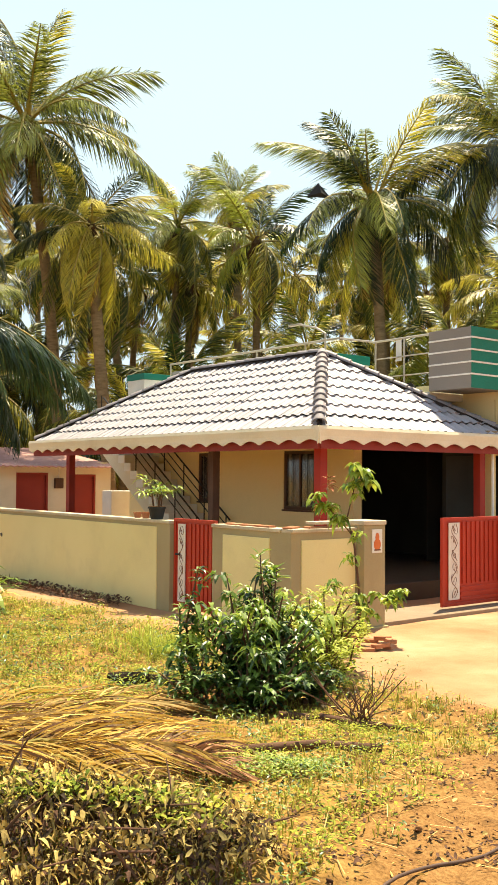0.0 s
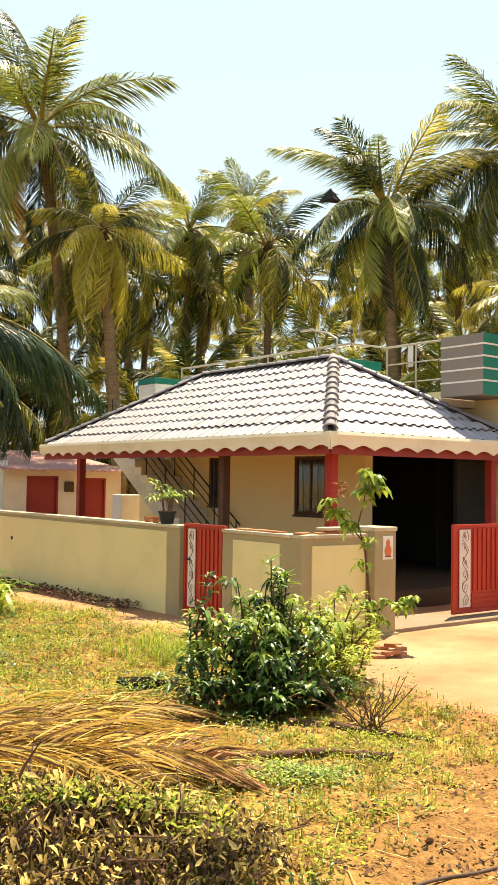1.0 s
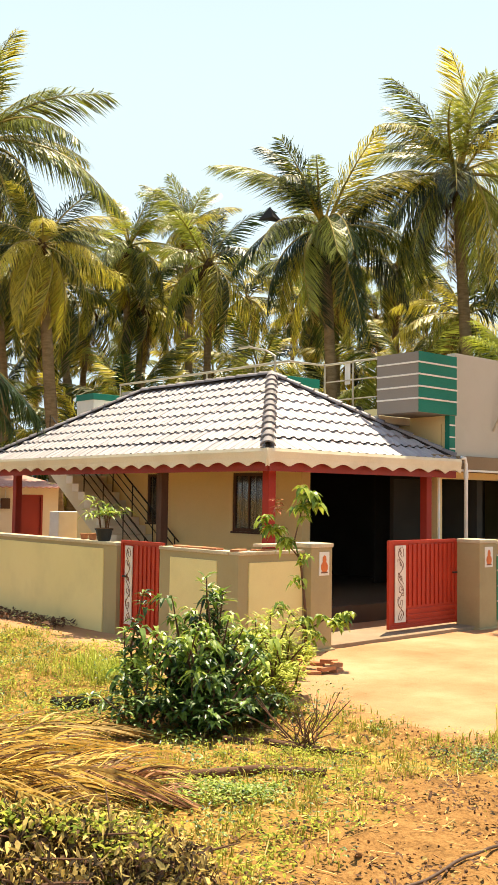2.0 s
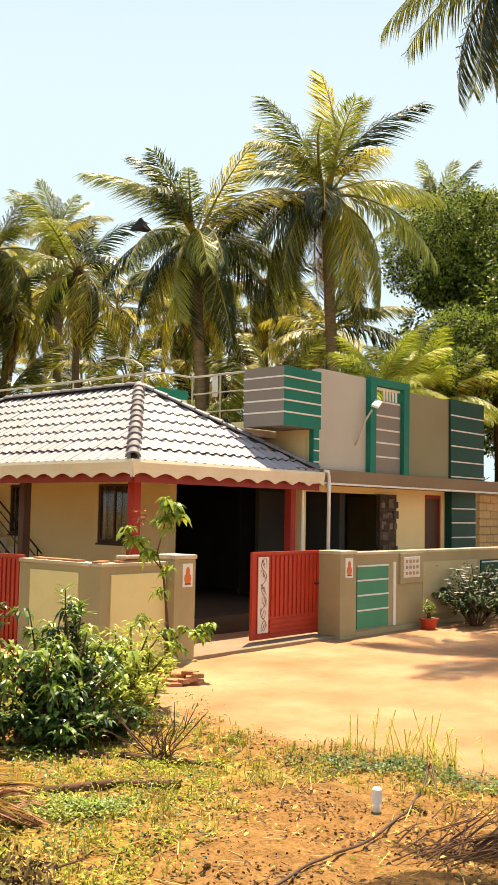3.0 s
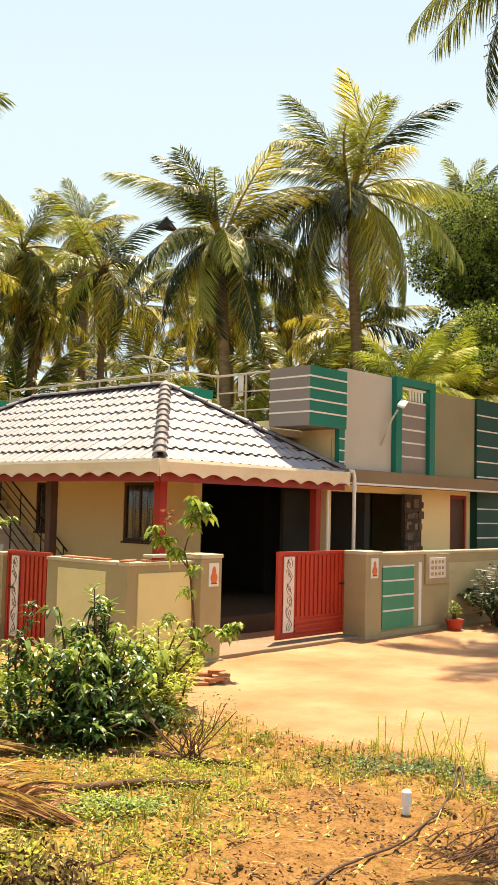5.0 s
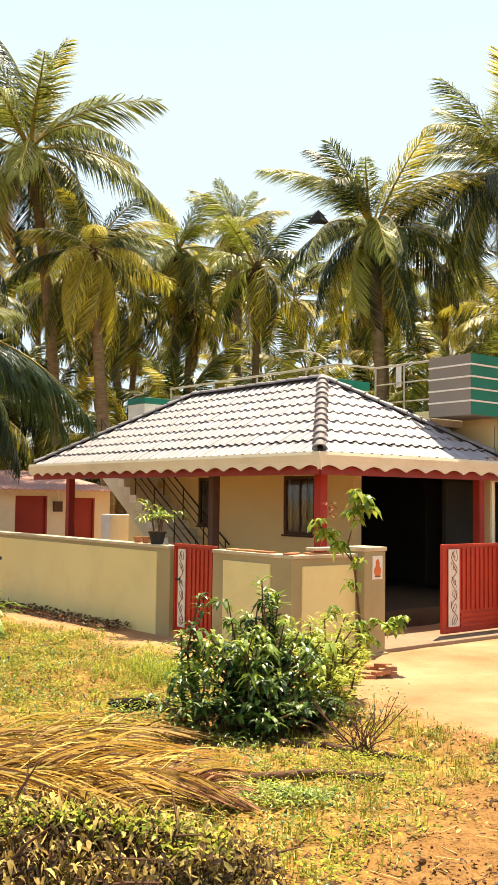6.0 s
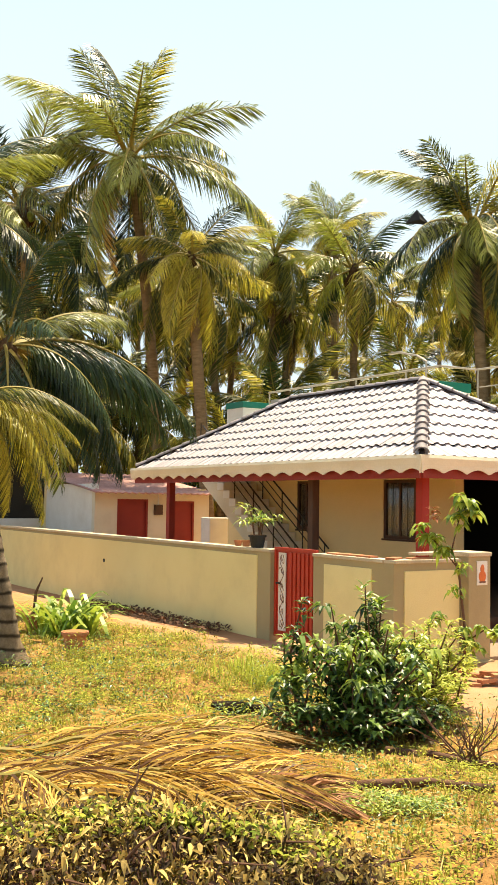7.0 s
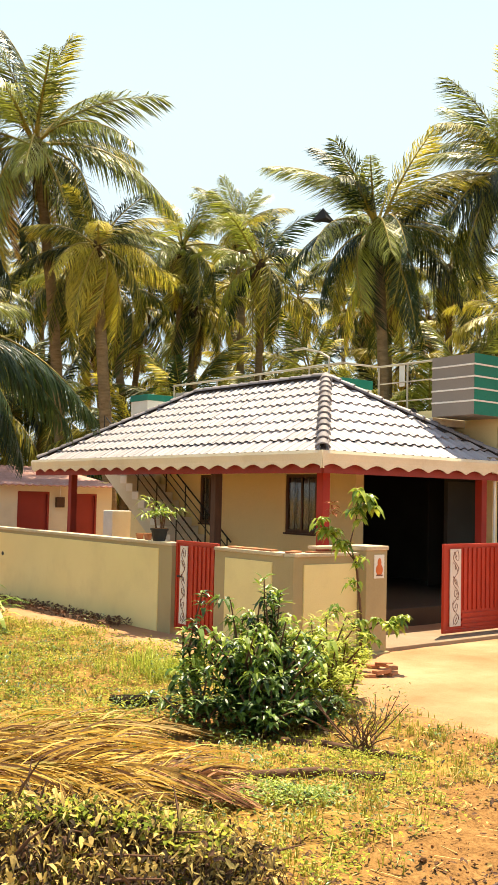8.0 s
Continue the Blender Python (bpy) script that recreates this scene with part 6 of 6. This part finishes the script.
stalk = tagged(new("dry_stalk", mesh_of(tube([(5.5, 15.3, gz(5.5, 15.3) + 0.25), (5.52, 15.28, 0.6), (5.6, 15.2, 0.85)], [0.03, 0.025, 0.01], 7), "dry_stalk", M_TWIG)), "dry brown stalk standing in a pot", "stalk")

# strap-leaved lily
lily = thing("lily_clump", "clump of long arching strap leaves by the wall", "plant")
rnd = random.Random(12)
v, f = [], []
for i in range(120):
    a = rnd.uniform(0, 6.28)
    c = Vector((5.75 + rnd.gauss(0, 0.22), 14.4 + rnd.gauss(0, 0.35), 0))
    c.z = gz(c.x, c.y)
    s, up = rnd.uniform(0.6, 1.05), rnd.uniform(1.0, 1.8)
    d = Vector((math.cos(a), math.sin(a), 0))
    w = Vector((-d.y, d.x, 0)) * rnd.uniform(0.028, 0.045)
    b0 = len(v)
    for j in range(6):
        t = j / 5
        p = c + d * s * t * 0.8 + Vector((0, 0, s * (up * t - 0.7 * up * t * t)))
        ww = w * (0.7, 1, 1, 0.85, 0.6, 0.08)[j]
        v += [p - ww, p + ww]
    f += [(b0 + 2 * j, b0 + 2 * j + 1, b0 + 2 * j + 3, b0 + 2 * j + 2) for j in range(5)]
tagged(part("foliage", soup("foliage", v, f, M_YBUSH), None, lily), kind="stuff")

# flowering bush under the front wall, its leaves darkened as if in shade
fb = shrub("flowering_bush", "white-flowered bush under the wall, coloured dark as if shaded", (17.0, 8.75, 0), 26, 0.95, 1.1, 0.13, 0.03, 10, M_SHADEBUSH, 41, levels=5)
shrub("flowering_bush", "white-flowered bush under the wall, coloured dark as if shaded", (18.4, 8.8, 0), 22, 0.8, 1.2, 0.13, 0.03, 10, M_SHADEBUSH, 43, levels=5)
shrub("flowering_bush", "thin tall shoots beside the flowering bush", (17.2, 9.0, 0), 4, 0.35, 1.5, 0.1, 0.02, 7, M_SHADEBUSH, 44, levels=6)
rnd = random.Random(42)
v, f = [], []
for i in range(110):
    p = Vector((rnd.uniform(16.2, 19.2), 8.75 + rnd.gauss(0, 0.35), rnd.uniform(0.45, 1.15)))
    for k in range(5):
        a = k * 1.257
        leaf_at(v, f, p, Vector((math.cos(a), math.sin(a), 0.3)).normalized(), Vector((0, 0, 1)), 0.055, 0.018, 0.1)
tagged(part("blossom", soup("blossom", v, f, M_PETAL), None, fb, "small white flowers"), kind="stuff")

# ---- weeds, grass and litter ----


def strew(name, label, category, count, seed, where, make, mat, lo=(1.0, 1.2), hi=(12.0, 16.5)):
    rnd = random.Random(seed)
    v, f = [], []
    for _ in range(count):
        x, y = rnd.uniform(lo[0], hi[0]), rnd.uniform(lo[1], hi[1])
        if rnd.random() < where(x, y):
            make(v, f, rnd, Vector((x, y, height(x, y))))
    o = new(name, soup(name, v, f, mat))
    return tagged(o, label, category, kind="stuff")


def outside(x, y):
    return 0.0 if (x > 8.1 and y > 9.2) else 1.0


def tuft(v, f, rnd, p, tall=0.1, n=7):
    for _ in range(n):
        a = rnd.uniform(0, 6.28)
        s = tall * rnd.uniform(0.4, 1.2)
        d = Vector((math.cos(a), math.sin(a), 0)) * s * rnd.uniform(0.2, 0.8)
        w = Vector((-math.sin(a), math.cos(a), 0)) * 0.004
        q = p + Vector((rnd.gauss(0, 0.03), rnd.gauss(0, 0.03), -0.01))
        k = len(v)
        v += [q - w, q + w, q + d * 0.45 + Vector((0, 0, s * 0.65)) + w * 0.8, q + d * 0.45 + Vector((0, 0, s * 0.65)) - w * 0.8, q + d + Vector((0, 0, s * 0.8))]
        f += [(k, k + 1, k + 2, k + 3), (k + 3, k + 2, k + 4)]


def herb(v, f, rnd, p):
    for _ in range(rnd.randint(5, 10)):
        q = p + Vector((rnd.gauss(0, 0.04), rnd.gauss(0, 0.04), rnd.uniform(0.005, 0.07)))
        leaf_at(v, f, q, Vector((rnd.gauss(0, 1), rnd.gauss(0, 1), rnd.uniform(-0.1, 0.6))).normalized(), Vector((0.05, 0, 1)), rnd.uniform(0.022, 0.048), rnd.uniform(0.005, 0.011), 0.2)


def flake(v, f, rnd, p, s=0.034):
    s *= rnd.uniform(0.4, 1.6)
    leaf_at(v, f, p + Vector((0, 0, rnd.uniform(0.004, 0.03))), Vector((rnd.gauss(0, 1), rnd.gauss(0, 1), rnd.gauss(0.1, 0.25))).normalized(), Vector((rnd.gauss(0, 0.4), rnd.gauss(0, 0.4), 1)), s, s * rnd.uniform(0.15, 0.3), rnd.uniform(-0.3, 0.4))


def straw(v, f, rnd, p):
    a, s = rnd.uniform(0, 6.28), rnd.uniform(0.05, 0.22)
    d = Vector((math.cos(a), math.sin(a), rnd.uniform(-0.05, 0.2))) * s
    w = Vector((-math.sin(a), math.cos(a), 0)) * 0.003
    q = p + Vector((0, 0, 0.012))
    k = len(v)
    v += [q - w, q + w, q + d + w, q + d - w]
    f.append((k, k + 1, k + 2, k + 3))


def clump_noise(x, y):
    return smoothstep(-0.05, 0.3, bumpy(x, y, 1.3, 21) + 0.4 * bumpy(x, y, 4, 22))


strew("grass", "sunburnt yellow-green grass tufts on the open ground", "grass", 11500, 1, lambda x, y: outside(x, y) * grassy(x, y) * 0.9, tuft, M_GRASS)
strew("weeds", "low bright green weeds spread over the ground", "weeds", 20000, 2, lambda x, y: outside(x, y) * grassy(x, y) * (0.15 + 0.85 * clump_noise(x, y)), herb, M_WEED)
strew("weeds", "yellowed low weeds in patches", "weeds", 18000, 14, lambda x, y: outside(x, y) * grassy(x, y) * (0.1 + 0.9 * smoothstep(0, 0.3, bumpy(x, y, 0.9, 61))), herb, M_WEED)
strew("weeds", "darker low weeds in patches", "weeds", 8000, 3, lambda x, y: outside(x, y) * grassy(x, y) * (1 - clump_noise(x, y)) * 0.5, herb, M_BUSH)
strew("leaf_litter", "brown dead leaves strewn over the soil", "leaf litter", 26000, 4, lambda x, y: outside(x, y) * (1 - sandy(x, y)) * (0.15 + 0.85 * smoothstep(0.0, 0.35, bumpy(x, y, 1.1, 31) + 0.5 * bumpy(x, y, 3.7, 32))), flake, M_DEADLEAF)
strew("straw", "pale straw and dry stalks strewn over the soil", "straw", 11000, 5, lambda x, y: outside(x, y) * (1 - sandy(x, y)) * (0.25 + 0.75 * grassy(x, y)), straw, M_STRAW)
strew("grass", "taller green grass along the edge of the drive", "grass", 5000, 6, lambda x, y: math.exp(-((x - 7.0 + 0.12 * (y - 4)) / 0.28) ** 2) * smoothstep(6.6, 5.6, y) * clump_noise(x + 3, y), lambda v, f, r, p: tuft(v, f, r, p, 0.11, 8), M_GRASS, (5.5, 0.5), (8.5, 7.0))
strew("weeds", "dark green weeds along the edge of the drive", "weeds", 8000, 7, lambda x, y: math.exp(-((x - 6.85 + 0.1 * (y - 4)) / 0.22) ** 2) * smoothstep(5.4, 4.4, y), herb, M_BUSH, (5.5, 0.5), (8.5, 6.0))


def seeding(v, f, rnd, p):
    """A tall thin stalk with short side sprays."""
    tall_ = rnd.uniform(0.14, 0.42)
    lean_ = Vector((rnd.gauss(0, 0.22), rnd.gauss(0, 0.22), 1)).normalized()
    for j in range(8):
        a, b = p + lean_ * tall_ * j / 8, p + lean_ * tall_ * (j + 1) / 8
        k = len(v)
        w_ = Vector((0.0028, -0.0028, 0))
        v += [a - w_, a + w_, b + w_, b - w_]
        f.append((k, k + 1, k + 2, k + 3))
        for _ in range(2 if j < 3 else 3):
            d = Vector((rnd.gauss(0, 1), rnd.gauss(0, 1), rnd.uniform(0.2, 1.2))).normalized()
            leaf_at(v, f, b, d, Vector((0.1, 0, 1)), rnd.uniform(0.06, 0.17) * (1.2 - j / 10), 0.003, 0.7)


strew("grass", "tall thin seeding grass by the hose end", "grass", 30, 8, lambda x, y: 1.0, seeding, M_FEATHER, (6.9, 3.75), (7.7, 4.75))
# litter strip whose dark colour stands in for the wall's cast shadow
strew("leaf_litter", "rubble and dead leaves along the wall foot, dark as its shadow", "leaf litter", 1600, 9, lambda x, y: 1.0, lambda v, f, r, p: flake(v, f, r, p + Vector((0, 0, r.uniform(0, 0.1))), 0.06), M_TWIG, (7.7, 13.4), (8.2, 19.0))

strew("weeds", "sparse yellow-green sprouts on the bare soil", "weeds", 300, 12, lambda x, y: (1 - sandy(x, y)) * smoothstep(0.05, 0.4, bumpy(x, y, 1.6, 51)), herb, M_WEED, (2.4, 1.0), (7.0, 5.5))
strew("leaf_litter", "dark dead leaves under the fallen fronds", "leaf litter", 2600, 13, lambda x, y: 1.0 if 0 < (x - 1.6) * 0.62 + (y - 4.6) * 0.78 < 2.6 else 0.0, lambda v, f, r, p: flake(v, f, r, p, 0.07), M_DEADLEAF, (1.4, 4.7), (4.4, 7.6))

patch = lambda x, y: smoothstep(1.0, 0.55, math.hypot((x - 12.6) / 2.2, (y - 3.4) / 1.3)) * (0.4 + 0.6 * clump_noise(x, y))
strew("grass", "patch of yellow-green grass beside the drive", "grass", 5000, 21, patch, lambda v, f, r, p: tuft(v, f, r, p, 0.08, 8), M_GRASS, (10.0, 1.8), (15.0, 5.0))
strew("weeds", "low green weeds round the foot of the palm", "weeds", 1500, 22, lambda x, y: 0.3 + 0.7 * clump_noise(x, y), herb, M_YBUSH, (5.1, 0.8), (7.2, 2.4))
strew("grass", "green grass round the foot of the palm", "grass", 1500, 23, lambda x, y: 0.3 + 0.7 * clump_noise(x, y), lambda v, f, r, p: tuft(v, f, r, p, 0.13, 8), M_GRASS, (5.4, 0.6), (7.4, 2.2))
strew("leaf_litter", "pale dry scraps round the foot of the palm", "leaf litter", 900, 24, lambda x, y: smoothstep(0.7, 0.2, math.hypot(x - 4.85, y - 1.95)), lambda v, f, r, p: flake(v, f, r, p, 0.032), M_STRAW, (4.2, 1.2), (5.6, 2.7))
strew("leaf_litter", "small dark dead leaves and crumbs on the bare soil", "leaf litter", 9000, 25, lambda x, y: (1 - sandy(x, y)) * smoothstep(0.0, 0.35, bumpy(x, y, 1.7, 71) + 0.4 * bumpy(x, y, 6, 72)), lambda v, f, r, p: flake(v, f, r, p, 0.03), M_TWIG, (2.2, 1.0), (7.2, 6.0))

strew("weeds", "bright green low weeds beside the fallen fronds", "weeds", 900, 26, lambda x, y: smoothstep(1.0, 0.4, math.hypot((x - 4.0) / 0.65, (y - 4.75) / 0.4)), herb, M_YBUSH, (3.2, 4.2), (4.8, 5.3))
hole = tagged(new("drain_pipe", mesh_of(tube([(LX - 0.03, 18.63, 0.87), (LX + 0.06, 18.63, 0.88)], 0.04, 10), "drain_pipe", M_BLACK)), "short dark drain pipe end in the boundary wall", "drain pipe")

strew("grass", "tall feathery yellow-green grass behind the large bush", "grass", 520, 27, lambda x, y: smoothstep(1.0, 0.3, math.hypot((x - 6.3) / 0.9, (y - 9.7) / 1.3)) * (0.3 + 0.7 * clump_noise(x, y)), lambda v, f, r, p: tuft(v, f, r, p, 0.3, 9), M_FEATHER, (5.3, 8.3), (7.3, 11.1))
strew("weeds", "bright green weeds in clumps on the open ground", "weeds", 2600, 28, lambda x, y: smoothstep(0.12, 0.3, bumpy(x, y, 0.8, 81)) * (1 - sandy(x, y)), lambda v, f, r, p: herb(v, f, r, p + Vector((0, 0, r.uniform(0, 0.1)))), M_WEED, (2.5, 7.0), (7.4, 12.5))


def weed_clump(v, f, rnd, p):
    tall_ = rnd.uniform(0.1, 0.34)
    for _ in range(rnd.randint(26, 46)):
        q = p + Vector((rnd.gauss(0, 0.11), rnd.gauss(0, 0.11), rnd.uniform(0.01, tall_)))
        leaf_at(v, f, q, Vector((rnd.gauss(0, 1), rnd.gauss(0, 1), rnd.uniform(-0.2, 0.7))).normalized(), Vector((0.05, 0, 1)), rnd.uniform(0.04, 0.09), rnd.uniform(0.007, 0.015), 0.3)


strew("weeds", "knee-high clumps of yellow-green weeds on the open ground", "weeds", 260, 29, lambda x, y: (1 - sandy(x, y)) * (0.15 + 0.85 * smoothstep(0.0, 0.3, bumpy(x, y, 0.7, 91))), weed_clump, M_WEED, (2.4, 6.9), (7.4, 13.5))
strew("weeds", "dark green weed clumps in the open ground", "weeds", 90, 30, lambda x, y: 1 - sandy(x, y), weed_clump, M_BUSH, (2.4, 5.6), (7.4, 13.5))
scrap = bmesh.new()
sv = [scrap.verts.new(c) for c in ((19.85, 22.25, 10.95), (20.15, 22.05, 11.4), (20.5, 21.8, 10.9), (20.15, 21.9, 11.05))]
for t in ((0, 1, 3), (1, 2, 3), (0, 3, 2)):
    scrap.faces.new([sv[k] for k in t])
tagged(new("plastic_scrap", mesh_of(scrap, "plastic_scrap", M_BLACK)), "black plastic scrap caught in a palm frond", "plastic scrap")

# clods of red soil
random.seed(17)
clods = []
for k in range(4):
    bm = bmesh.new()
    bmesh.ops.create_icosphere(bm, subdivisions=1, radius=1)
    for vv in bm.verts:
        vv.co *= 0.75 + 0.5 * noise.noise(vv.co * 1.4 + Vector((k * 3, 0, 0)))
        vv.co.z *= 0.6
    clods.append(mesh_of(bm, "clod", M_CLOD, smooth=True))
v, f = [], []
for i in range(7500):
    x, y = random.uniform(2.2, 7.2), random.uniform(1.0, 6.0)
    if random.random() < 0.15 + 0.85 * smoothstep(0.0, 0.3, bumpy(x, y, 1.4, 41)) and sandy(x, y) < 0.4:
        me = clods[i % 4]
        s = random.uniform(0.003, 0.014) * (2.4 if i % 60 == 0 else 1)
        m = pose(x, y, height(x, y) + s * 0.2, random.uniform(0, 360), 0, random.uniform(0, 360)) @ Matrix.Diagonal((s, s * random.uniform(0.7, 1.3), s, 1))
        k = len(v)
        v += [m @ q.co for q in me.vertices]
        f += [tuple(k + j for j in p.vertices) for p in me.polygons]
tagged(new("soil_clods", soup("soil_clods", v, f, M_CLOD, True)), "small clods of red soil lying on the field", "soil clods", kind="stuff")
for me in clods:
    bpy.data.meshes.remove(me)
